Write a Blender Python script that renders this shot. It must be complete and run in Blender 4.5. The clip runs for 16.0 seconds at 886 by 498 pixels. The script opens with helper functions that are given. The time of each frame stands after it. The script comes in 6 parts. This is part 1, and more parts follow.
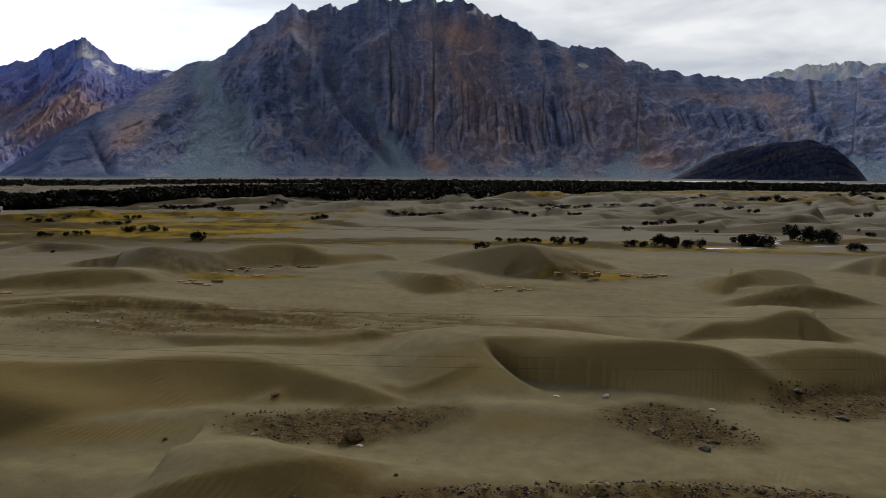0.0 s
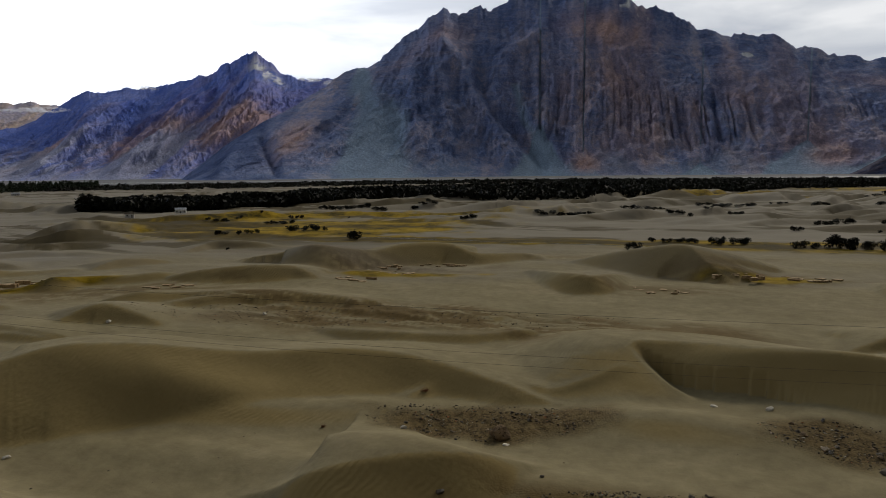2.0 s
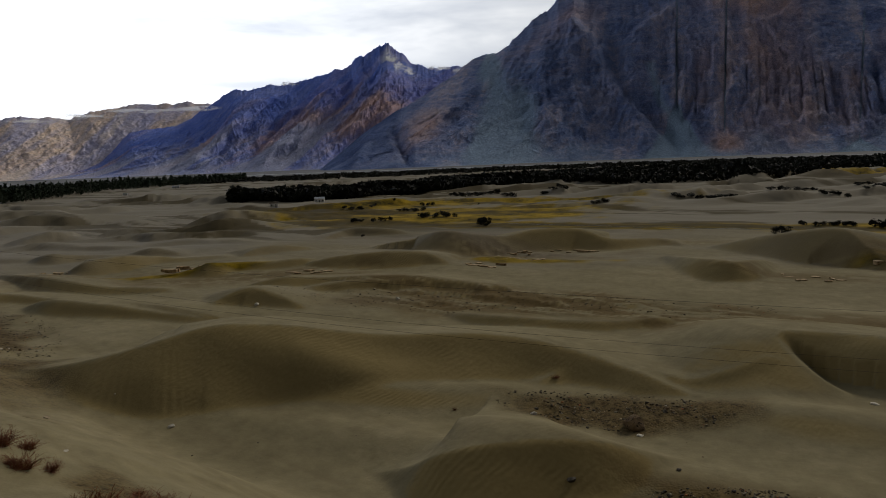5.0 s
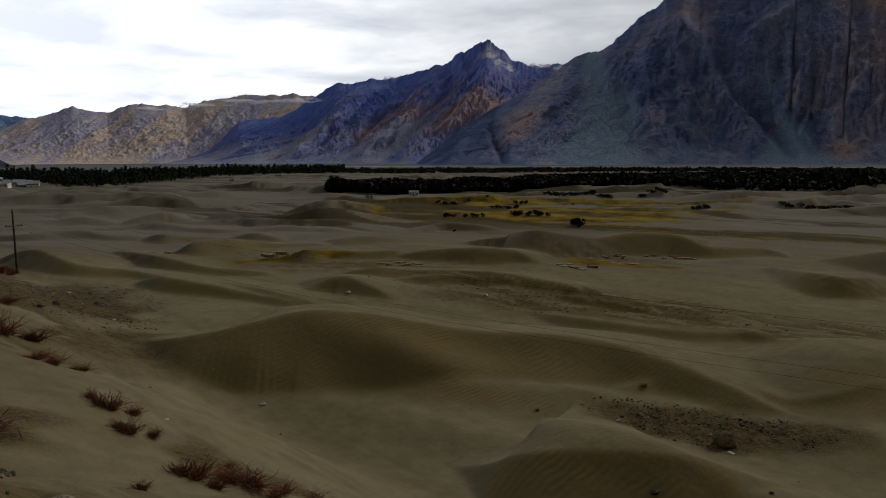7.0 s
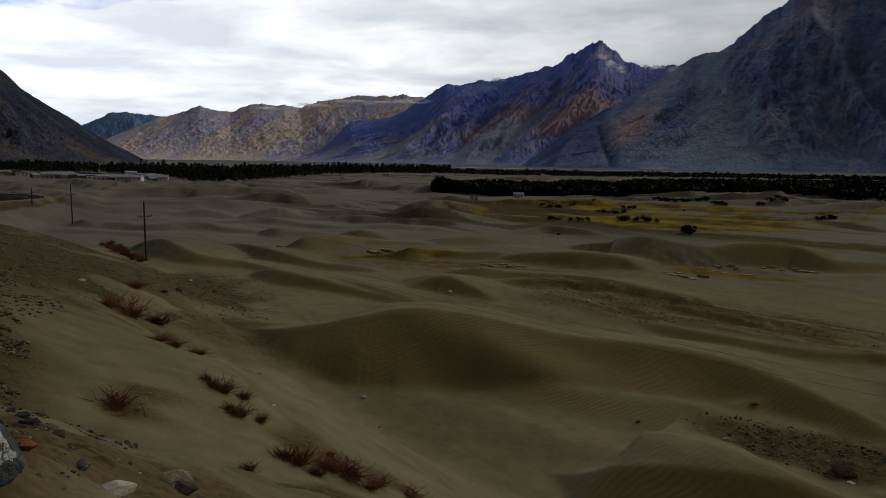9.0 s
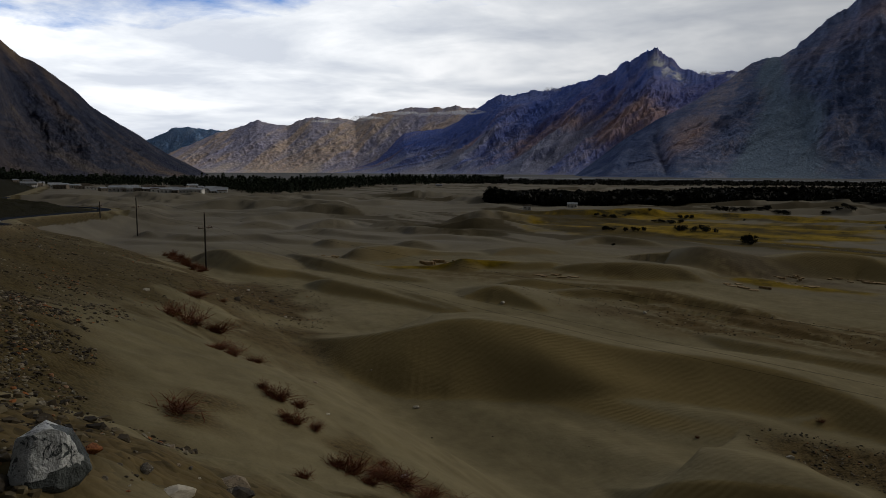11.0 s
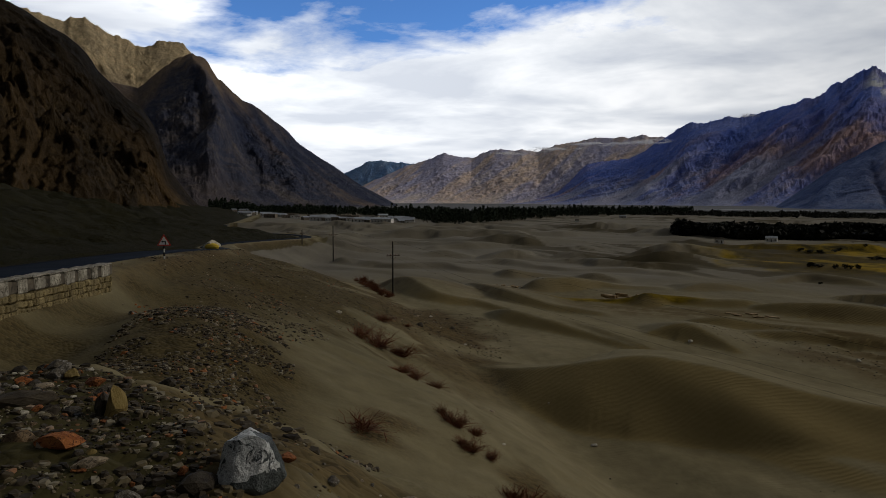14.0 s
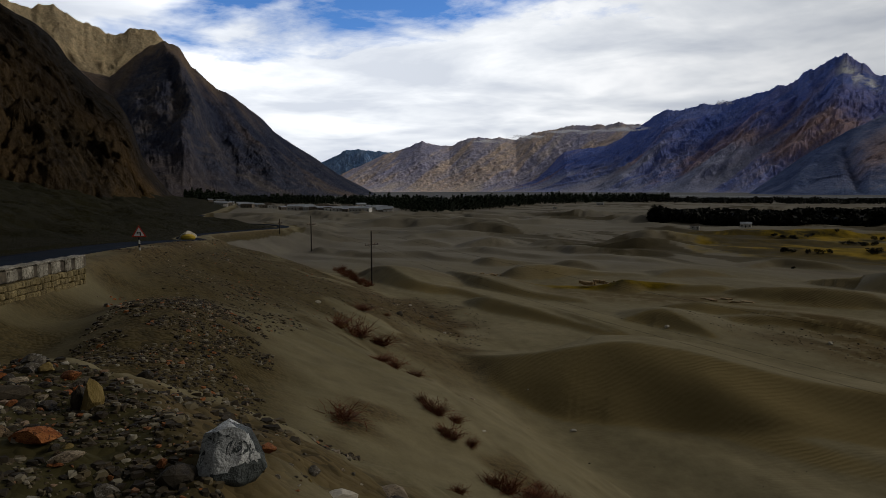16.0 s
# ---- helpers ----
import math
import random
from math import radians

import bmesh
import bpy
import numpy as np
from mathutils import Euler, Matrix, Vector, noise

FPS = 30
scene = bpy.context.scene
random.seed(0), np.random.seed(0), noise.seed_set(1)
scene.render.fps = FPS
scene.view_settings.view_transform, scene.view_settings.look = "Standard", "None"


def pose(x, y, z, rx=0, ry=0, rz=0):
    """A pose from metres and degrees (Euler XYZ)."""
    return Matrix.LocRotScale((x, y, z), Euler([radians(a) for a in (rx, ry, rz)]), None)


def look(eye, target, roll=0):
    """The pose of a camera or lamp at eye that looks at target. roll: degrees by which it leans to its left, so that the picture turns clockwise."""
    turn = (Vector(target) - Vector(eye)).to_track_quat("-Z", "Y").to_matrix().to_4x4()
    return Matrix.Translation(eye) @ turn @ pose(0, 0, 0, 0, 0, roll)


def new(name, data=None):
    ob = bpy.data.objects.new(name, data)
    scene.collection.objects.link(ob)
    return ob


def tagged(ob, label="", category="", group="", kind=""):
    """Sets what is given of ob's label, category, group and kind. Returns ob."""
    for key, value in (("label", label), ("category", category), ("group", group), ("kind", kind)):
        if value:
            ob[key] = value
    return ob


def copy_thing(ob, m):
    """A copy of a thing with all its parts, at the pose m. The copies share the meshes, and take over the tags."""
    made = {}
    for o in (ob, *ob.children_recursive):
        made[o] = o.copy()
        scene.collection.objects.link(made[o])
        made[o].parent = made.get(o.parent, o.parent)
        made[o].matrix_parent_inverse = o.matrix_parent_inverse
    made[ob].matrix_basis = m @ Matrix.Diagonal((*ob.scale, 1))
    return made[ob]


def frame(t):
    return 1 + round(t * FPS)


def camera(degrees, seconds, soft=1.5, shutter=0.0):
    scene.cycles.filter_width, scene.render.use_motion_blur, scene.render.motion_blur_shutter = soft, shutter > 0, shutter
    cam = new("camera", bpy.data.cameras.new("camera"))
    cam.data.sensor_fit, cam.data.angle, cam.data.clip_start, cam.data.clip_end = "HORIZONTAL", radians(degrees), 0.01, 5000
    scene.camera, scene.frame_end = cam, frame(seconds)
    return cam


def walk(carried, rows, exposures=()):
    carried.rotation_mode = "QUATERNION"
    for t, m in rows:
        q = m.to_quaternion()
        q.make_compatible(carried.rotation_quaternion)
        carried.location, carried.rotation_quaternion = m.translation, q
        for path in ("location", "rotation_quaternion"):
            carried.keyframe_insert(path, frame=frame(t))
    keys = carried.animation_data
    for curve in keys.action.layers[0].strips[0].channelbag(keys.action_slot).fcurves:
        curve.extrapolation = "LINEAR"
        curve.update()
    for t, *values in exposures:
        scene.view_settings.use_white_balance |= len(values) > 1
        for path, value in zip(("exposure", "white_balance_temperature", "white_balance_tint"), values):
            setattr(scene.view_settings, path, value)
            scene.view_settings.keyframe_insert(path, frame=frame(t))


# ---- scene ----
cam = camera(64.46, 16.0, soft=0.7)
EYE = 13.0  # height of the eye over the floor of the dune field
EXPOSURES = [(0.0, -0.72), (4.0, -1.04), (6.5, -1.5), (9.0, -1.8), (11.5, -2.02), (12.0, -2.18), (12.6, -1.98), (14.0, -1.88), (15.0, -2.0), (16.0, -1.9)]
# seconds, yaw, pitch, roll: one standing point, panned by hand
TURNS = [
    (0.0, 0.00, -6.57, -0.36),
    (0.5, 5.58, -6.89, 0.06),
    (1.0, 7.59, -6.59, 0.31),
    (1.5, 9.76, -6.58, 0.33),
    (2.0, 11.98, -6.58, 0.55),
    (2.5, 14.57, -6.92, 1.24),
    (3.0, 16.23, -7.20, 1.94),
    (3.5, 18.10, -7.38, 2.31),
    (4.0, 19.54, -7.59, 2.35),
    (6.5, 27.91, -7.30, 0.72),
    (7.0, 30.11, -7.59, 0.14),
    (7.5, 32.23, -7.61, 0.31),
    (8.0, 34.31, -7.54, 0.01),
    (8.5, 36.51, -7.55, -0.36),
    (9.0, 38.66, -7.53, -0.82),
    (11.5, 45.75, -6.40, -0.08),
    (12.0, 50.32, -6.29, -0.34),
    (12.5, 54.13, -5.82, -1.08),
    (13.0, 54.82, -5.45, -0.18),
    (13.5, 56.06, -5.03, 0.25),
    (14.0, 57.59, -4.27, -0.22),
    (14.5, 58.24, -3.25, 0.15),
    (15.0, 57.63, -2.98, 0.13),
    (15.5, 56.29, -3.77, -0.04),
    (16.0, 55.82, -5.20, 0.18),
]
walk(cam, [(t, pose(0, 0, EYE, 90 + pitch, roll, yaw)) for t, yaw, pitch, roll in TURNS], EXPOSURES)

# ---------------------------------------------------------------- light
SUN_AZ, SUN_EL = -20.0, 30.0  # degrees: low behind thin cloud, over the main mountain


def direction(az, el):
    a, e = radians(az), radians(el)
    return Vector((-math.sin(a) * math.cos(e), math.cos(a) * math.cos(e), math.sin(e)))


def node(tree, kind, inputs=None, **props):
    n = tree.nodes.new(kind)
    for key, value in props.items():
        setattr(n, key, value)
    for key, value in (inputs or {}).items():
        if isinstance(value, bpy.types.NodeSocket):
            tree.links.new(value, n.inputs[key])
        else:
            n.inputs[key].default_value = value
    return n


def ramp(tree, fac, *stops):
    n = node(tree, "ShaderNodeValToRGB", {"Fac": fac})
    els = n.color_ramp.elements
    while len(els) < len(stops):
        els.new(0.5)
    for e, (p, c) in zip(els, stops):
        e.position = p
        e.color = (c, c, c, 1) if isinstance(c, (int, float)) else (*c, 1)
    return n.outputs["Color"]


def mix(tree, fac, a, b, blend="MIX"):
    n = node(tree, "ShaderNodeMix", data_type="RGBA", blend_type=blend)
    for i, v in ((0, fac), (6, a), (7, b)):
        if isinstance(v, bpy.types.NodeSocket):
            tree.links.new(v, n.inputs[i])
        elif i == 0:
            n.inputs[0].default_value = v
        else:
            n.inputs[i].default_value = (*v, 1) if isinstance(v, tuple) else (v, v, v, 1)
    return n.outputs[2]


def maths(tree, op, a, b=0.0, c=0.0):
    n = node(tree, "ShaderNodeMath", operation=op)
    for i, v in enumerate((a, b, c)):
        if isinstance(v, bpy.types.NodeSocket):
            tree.links.new(v, n.inputs[i])
        else:
            n.inputs[i].default_value = v
    return n.outputs[0]


def noise_fac(tree, vec, scale, detail=6.0, rough=0.55, distort=0.0):
    n = node(tree, "ShaderNodeTexNoise", {"Vector": vec, "Scale": scale, "Detail": detail, "Roughness": rough, "Distortion": distort})
    return n.outputs["Fac"]


world = bpy.data.worlds.new("sky")
scene.world = world
world.use_nodes = True
wt = world.node_tree
wt.nodes.clear()
sky = node(wt, "ShaderNodeTexSky", sky_type="NISHITA", sun_disc=False, sun_elevation=radians(SUN_EL), sun_rotation=radians(-SUN_AZ), altitude=3100.0, dust_density=0.6)
coord = node(wt, "ShaderNodeTexCoord").outputs["Generated"]
sep = node(wt, "ShaderNodeSeparateXYZ", {0: coord})
up = maths(wt, "MAXIMUM", sep.outputs["Z"], 0.0)
lift = maths(wt, "ADD", up, 0.10)
flat = node(wt, "ShaderNodeCombineXYZ", {"X": maths(wt, "DIVIDE", sep.outputs["X"], lift), "Y": maths(wt, "DIVIDE", sep.outputs["Y"], lift), "Z": 3.7}).outputs[0]
big = noise_fac(wt, flat, 0.75, 9.0, 0.55, 0.35)
fine = noise_fac(wt, flat, 2.6, 8.0, 0.6, 0.2)
cover = maths(wt, "ADD", maths(wt, "MULTIPLY", big, 0.7), maths(wt, "MULTIPLY", fine, 0.3))
near_horizon = maths(wt, "SUBTRACT", 1.0, maths(wt, "MULTIPLY", up, 3.0))
cover = maths(wt, "ADD", cover, maths(wt, "MULTIPLY", maths(wt, "MAXIMUM", near_horizon, 0.0), 0.24))
bank = node(wt, "ShaderNodeVectorMath", {0: coord, 1: direction(80, 15)}, operation="DOT_PRODUCT").outputs["Value"]
cover = maths(wt, "MULTIPLY_ADD", maths(wt, "POWER", maths(wt, "MAXIMUM", bank, 0.0), 60.0), 0.12, cover)
# the deck is closed ahead; it breaks up into blue only up the valley
side = node(wt, "ShaderNodeVectorMath", {0: coord, 1: direction(-15, 8)}, operation="DOT_PRODUCT").outputs["Value"]
cover = maths(wt, "ADD", cover, ramp(wt, side, (0.35, 0.0), (0.72, 0.16)))
gap = node(wt, "ShaderNodeVectorMath", {0: coord, 1: direction(60, 18)}, operation="DOT_PRODUCT").outputs["Value"]
cover = maths(wt, "SUBTRACT", cover, maths(wt, "MULTIPLY", ramp(wt, gap, (0.90, 0.0), (0.985, 0.20)), ramp(wt, up, (0.15, 0.0), (0.23, 1.0))))
mask = ramp(wt, cover, (0.44, 0.0), (0.56, 1.0))
grey = ramp(wt, noise_fac(wt, flat, 1.15, 8.0, 0.55, 0.3), (0.36, (0.73, 0.78, 0.87)), (0.50, (0.94, 0.98, 1.04)), (0.64, (1.20, 1.22, 1.25)))
# the cloud is brightest round the hidden sun
toward = node(wt, "ShaderNodeVectorMath", {0: coord, 1: direction(70, 15)}, operation="DOT_PRODUCT").outputs["Value"]
glow = maths(wt, "MULTIPLY_ADD", maths(wt, "POWER", maths(wt, "MAXIMUM", toward, 0.0), 3.0), 2.5, 1.2)
# and overhead, out of view, the deck is dimmed to keep the ground dark
thick = ramp(wt, up, (0.36, 1.0), (0.8, 0.20))
glow = maths(wt, "MULTIPLY", glow, thick)
# dimmed again out of view behind, over the valley wall, to darken near slopes
ahead = node(wt, "ShaderNodeVectorMath", {0: coord, 1: direction(25, 5)}, operation="DOT_PRODUCT").outputs["Value"]
rear = ramp(wt, maths(wt, "MULTIPLY_ADD", ahead, 0.5, 0.5), (0.38, 0.40), (0.72, 1.0))
glow = maths(wt, "MULTIPLY", glow, rear)
cover_up = maths(wt, "MULTIPLY", ramp(wt, up, (0.30, 1.0), (0.6, 0.0)), ramp(wt, maths(wt, "MULTIPLY_ADD", ahead, 0.5, 0.5), (0.5, 0.0), (0.75, 1.0)))
cloud = mix(wt, 1.0, grey, node(wt, "ShaderNodeCombineXYZ", {"X": glow, "Y": glow, "Z": glow}).outputs[0], "MULTIPLY")
blue = mix(wt, 1.0, sky.outputs["Color"], (0.20, 0.34, 0.52), "MULTIPLY")
# cloud is added overhead and behind, out of view, to keep skylight neutral
mask = maths(wt, "MAXIMUM", mask, maths(wt, "SUBTRACT", 1.0, cover_up))
both = mix(wt, mask, blue, cloud)
back = node(wt, "ShaderNodeBackground", {"Color": both, "Strength": 1.0})
wt.links.new(back.outputs[0], node(wt, "ShaderNodeOutputWorld").inputs["Surface"])

sun = new("sun", bpy.data.lights.new("sun", "SUN"))
sun.data.energy, sun.data.angle, sun.data.color = 3.4, radians(11), (1.0, 0.92, 0.80)
sun.matrix_world = look(direction(SUN_AZ, SUN_EL) * 100, (0, 0, 0))

# ---------------------------------------------------------------- land
# -- land begins --
def lattice(ix, iy, seed):
    h = (ix.astype(np.int64) * 374761393 + iy.astype(np.int64) * 668265263 + seed * 974634777) & 0xFFFFFFFF
    h = ((h ^ (h >> 13)) * 1274126177) & 0xFFFFFFFF
    return ((h ^ (h >> 16)) & 0xFFFF) / 32767.5 - 1.0


def wave(x, y, seed=0):
    """Smooth value noise, -1 to 1."""
    ix, iy = np.floor(x), np.floor(y)
    fx, fy = x - ix, y - iy
    ux, uy = fx * fx * fx * (fx * (fx * 6 - 15) + 10), fy * fy * fy * (fy * (fy * 6 - 15) + 10)
    a, b = lattice(ix, iy, seed), lattice(ix + 1, iy, seed)
    c, d = lattice(ix, iy + 1, seed), lattice(ix + 1, iy + 1, seed)
    return (a * (1 - ux) + b * ux) * (1 - uy) + (c * (1 - ux) + d * ux) * uy


def fbm(x, y, octaves=5, seed=0, gain=0.5):
    total, amp, k = 0.0, 1.0, 1.0
    for i in range(octaves):
        total = total + amp * wave(x * k + 17.3 * i, y * k - 9.1 * i, seed + i)
        amp, k = amp * gain, k * 2.03
    return total


def ridged(x, y, octaves=5, seed=0, gain=0.5):
    total, amp, k = 0.0, 1.0, 1.0
    for i in range(octaves):
        total = total + amp * (1 - 2 * np.abs(wave(x * k + 5.7 * i, y * k + 3.1 * i, seed + i)))
        amp, k = amp * gain, k * 2.1
    return total


def smooth(a, b, v):
    t = np.clip((v - a) / (b - a), 0, 1)
    return t * t * (3 - 2 * t)


def polar(az, r):
    return -math.sin(math.radians(az)) * r, math.cos(math.radians(az)) * r


def curve_through(points, steps=6):
    """Catmull-Rom through points of any dimension."""
    p = np.array(points, float)
    p = np.vstack([2 * p[0] - p[1], p, 2 * p[-1] - p[-2]])
    out = []
    for i in range(1, len(p) - 2):
        for k in range(steps):
            t = k / steps
            out.append(0.5 * (2 * p[i] + (p[i + 1] - p[i - 1]) * t + (2 * p[i - 1] - 5 * p[i] + 4 * p[i + 1] - p[i + 2]) * t * t
                              + (3 * p[i] - p[i - 1] - 3 * p[i + 1] + p[i + 2]) * t ** 3))
    out.append(p[-2])
    return np.array(out)


def beside(x, y, line):
    """Signed distance from a line (plus on its right-hand side) and the line's third value at the nearest place."""
    best, side, val = np.full(x.shape, 1e12), np.zeros(x.shape), np.zeros(x.shape)
    for a, b in zip(line[:-1], line[1:]):
        dx, dy = b[0] - a[0], b[1] - a[1]
        n2 = dx * dx + dy * dy + 1e-12
        t = np.clip(((x - a[0]) * dx + (y - a[1]) * dy) / n2, 0, 1)
        ex, ey = x - a[0] - t * dx, y - a[1] - t * dy
        d2 = ex * ex + ey * ey
        near = d2 < best
        best = np.where(near, d2, best)
        side = np.where(near, ex * dy - ey * dx, side)
        val = np.where(near, a[2] + t * (b[2] - a[2]), val)
    return np.sqrt(best) * np.where(side >= 0, 1, -1), val


def higher(a, b, k):
    """The greater of two heights, with a hollow of width k where they meet."""
    h = np.clip(0.5 + 0.5 * (a - b) / k, 0, 1)
    return b + (a - b) * h + k * h * (1 - h)


# crest lines of the dunes, from left to right, slip faces towards the road
DUNES = []


def dune(*crest):
    DUNES.append(crest)


dune((-55.5, 27.7, -0.8), (-50.9, 27.2, 0.53), (-44.52, 27.3, 0.83), (-38.45, 27.82, 1.42), (-33.8, 29.07, 2.23), (-31.0, 30.85, 2.98), (-28.91, 32.63, 3.34), (-26.24, 34.13, 3.18), (-23.0, 35.47, 2.75), (-19.87, 36.83, 2.41), (-17.1, 38.24, 2.26), (-14.48, 39.56, 2.12), (-11.68, 40.42, 1.85), (-8.66, 40.37, 1.44), (-5.96, 39.53, 1.05), (-3.8, 38.5, 0.75), (1.2, 36.7, -0.8))
dune((-9.1, 41.4, -0.8), (-3.9, 39.7, 0.7), (-2.1, 39.3, 0.62), (0.1, 39.9, 0.87), (2.0, 41.2, 1.02), (2.8, 41.0, 0.75), (3.6, 40.9, 0.1), (4.4, 40.9, -0.8))
dune((7.4, 39.3, -0.8), (5.8, 39.7, 0.02), (4.3, 40.7, 0.6), (3.1, 42.0, 1.15), (2.4, 43.3, 1.6), (2.6, 44.4, 1.92), (3.7, 44.9, 2.12), (5.6, 44.7, 2.22), (8.7, 43.5, 2.33), (11.7, 42.6, 2.23), (14.2, 41.5, 2.06), (16.7, 40.6, 2.0), (19.5, 41.8, 1.87), (22.6, 43.1, 1.99), (24.8, 43.5, 1.94), (27.8, 43.0, 1.59), (36.5, 42.1, -0.8))
dune((14.8, 52.3, -0.8), (19.3, 53.6, 0.59), (21.7, 54.6, 1.23), (24.7, 54.6, 1.48), (28.0, 55.1, 2.08), (29.5, 54.3, 1.56), (31.1, 54.0, 0.56), (35.8, 53.7, -0.8))
dune((24.0, 68.4, -0.8), (29.0, 67.6, 0.63), (31.6, 67.5, 1.26), (34.6, 68.3, 1.6), (36.9, 67.8, 1.58), (45.5, 66.5, -0.8))
dune((28.2, 86.4, -0.8), (29.2, 82.4, 0.25), (31.3, 75.3, 1.81), (35.9, 77.9, 2.27), (40.6, 81.1, 1.53), (47.7, 86.6, -0.8))
dune((48.0, 93.0, -0.8), (51.7, 91.4, 0.33), (55.6, 90.3, 1.92), (58.2, 87.8, 2.03), (65.9, 81.0, -0.8))
dune((-5.5, 99.9, -0.8), (-1.8, 96.7, 0.52), (5.0, 91.9, 2.3), (10.8, 89.4, 3.21), (13.0, 85.5, 1.77), (14.9, 81.5, 0.31), (16.5, 78.7, -0.8))
dune((-9.2, 89.6, -0.8), (-7.5, 85.9, 0.25), (-3.3, 78.2, 1.35), (0.1, 75.3, 1.5), (3.2, 82.3, 0.65), (5.3, 87.6, -0.8))
dune((-24.6, 55.3, -0.8), (-21.5, 53.1, 0.25), (-16.5, 50.6, 0.75), (-12.4, 50.4, 0.67), (-8.3, 51.4, 0.45), (-4.5, 53.4, 0.25), (-1.4, 55.6, -0.8))
dune((-50.5, 57.9, -0.8), (-44.7, 60.7, 1.05), (-40.4, 63.2, 0.85), (-36.3, 63.6, 0.97), (-29.0, 64.7, 0.9), (-24.9, 64.4, 0.5), (-21.5, 62.6, 0.25), (-18.4, 61.6, -0.8))
dune((-53.3, 73.4, -0.8), (-47.3, 74.3, 0.93), (-42.9, 75.4, 1.53), (-38.9, 76.8, 1.66), (-35.2, 78.1, 1.35), (-31.9, 77.6, 0.25), (-28.4, 77.7, -0.8))
dune((-43.1, 87.1, -0.8), (-42.2, 89.9, 0.25), (-41.9, 91.0, 1.74), (-35.8, 87.2, 3.02), (-29.5, 91.7, 2.03), (-25.4, 95.8, 2.67), (-20.4, 97.4, 2.53), (-15.4, 96.2, 1.35), (-9.9, 100.7, 0.85), (-6.7, 99.8, 0.25), (-3.3, 99.5, -0.8))
dune((-64.4, 98.1, -0.8), (-64.0, 100.9, 0.24), (-63.2, 108.4, 1.09), (-59.6, 109.5, 1.0), (-54.4, 110.1, 0.44), (-50.2, 111.2, -0.82))
dune((-97.5, 49.6, -0.8), (-92.7, 48.9, 0.58), (-86.1, 48.7, 1.81), (-74.1, 46.6, 1.13), (-68.3, 48.9, 0.67), (-58.5, 48.7, 0.42), (-51.5, 47.7, 0.66), (-45.4, 46.9, 0.69), (-39.9, 46.1, 0.25), (-36.4, 46.2, -0.8))
dune((-88.7, 60.3, -0.8), (-84.7, 58.8, 0.41), (-71.3, 55.7, 1.08), (-63.6, 55.2, 0.64), (-59.1, 56.0, 0.51), (-55.2, 56.5, 0.25), (-51.7, 57.5, -0.8))
dune((-98.9, 72.2, -0.8), (-94.7, 71.1, 0.44), (-90.4, 70.6, 1.31), (-88.2, 73.3, 0.8), (-84.3, 78.1, 0.25), (-82.1, 81.4, -0.8))
dune((-82.3, 62.2, -0.8), (-79.0, 63.5, 0.33), (-76.8, 64.8, 1.58), (-75.2, 68.6, 1.57), (-73.3, 73.4, 0.86), (-69.6, 75.5, 0.41), (-65.6, 78.5, 0.27), (-62.7, 81.2, -0.8))
dune((-87.8, 78.4, -0.8), (-83.9, 79.0, 0.39), (-81.0, 79.9, 1.07), (-78.5, 80.5, 0.74), (-75.5, 80.3, 0.25), (-72.0, 80.7, -0.8))
dune((-65.4, 63.6, -0.8), (-61.2, 66.5, 0.74), (-59.3, 68.1, 1.28), (-57.7, 70.8, 0.78), (-53.7, 72.6, 0.74), (-49.7, 75.4, 0.72), (-45.3, 79.1, -0.8))
dune((-64.7, 76.7, -0.8), (-63.6, 80.7, 0.55), (-63.0, 83.3, 0.95), (-61.1, 86.4, 0.82), (-58.5, 88.7, 0.29), (-55.8, 91.7, -0.8))
dune((-119.9, 54.1, -0.88), (-119.4, 56.6, 0.16), (-119.0, 59.1, 0.99), (-117.0, 60.4, 0.83), (-115.4, 60.8, 0.19), (-112.2, 62.2, -0.87))
dune((-133.9, 56.4, -0.96), (-131.1, 56.7, 0.11), (-128.7, 57.5, 0.99), (-124.4, 57.4, 0.44), (-120.3, 57.1, 0.15), (-117.2, 57.5, -0.89))
dune((-137.0, 77.4, -1.06), (-135.6, 79.6, 0.15), (-133.4, 84.0, 1.18), (-130.3, 86.0, 0.8), (-125.7, 87.6, 0.01), (-123.3, 89.0, -1.03))
dune((-118.9, 84.4, -0.99), (-119.1, 86.5, 0.06), (-119.7, 93.7, 1.9), (-117.4, 95.4, 0.92), (-114.5, 98.6, 0.09), (-112.6, 101.3, -1.02))
dune((-119.5, 101.6, -1.05), (-116.9, 102.6, 0.13), (-113.1, 104.9, 1.29), (-106.2, 104.8, 0.34), (-102.3, 105.0, 0.07), (-99.5, 105.7, -0.99))
dune((-12.2, 35.5, -0.8), (-9.9, 37.6, 0.25), (-8.8, 38.9, 0.46), (-7.2, 39.7, 0.32), (-5.7, 39.7, 0.25), (-2.2, 40.3, -0.8))
dune((-16.7, 25.6, -0.8), (-12.7, 24.7, 0.38), (-10.9, 24.55, 1.25), (-9.18, 25.08, 1.55), (-7.22, 25.85, 1.46), (-5.05, 26.83, 1.1), (-2.9, 28.4, 0.37), (0.3, 31.3, -0.8))
dune((-44.1, 56.0, -0.8), (-41.5, 57.8, 0.25), (-39.9, 59.3, 0.44), (-36.1, 61.8, 0.76), (-28.4, 64.2, 0.66), (-22.9, 64.0, 0.48), (-19.7, 62.9, 0.25), (-16.4, 62.4, -0.8))
dune((-46.7, 47.9, -0.8), (-44.5, 50.1, 0.25), (-42.3, 52.9, 1.31), (-39.1, 52.8, 0.9), (-35.4, 51.6, 0.25), (-32.1, 51.1, -0.8))
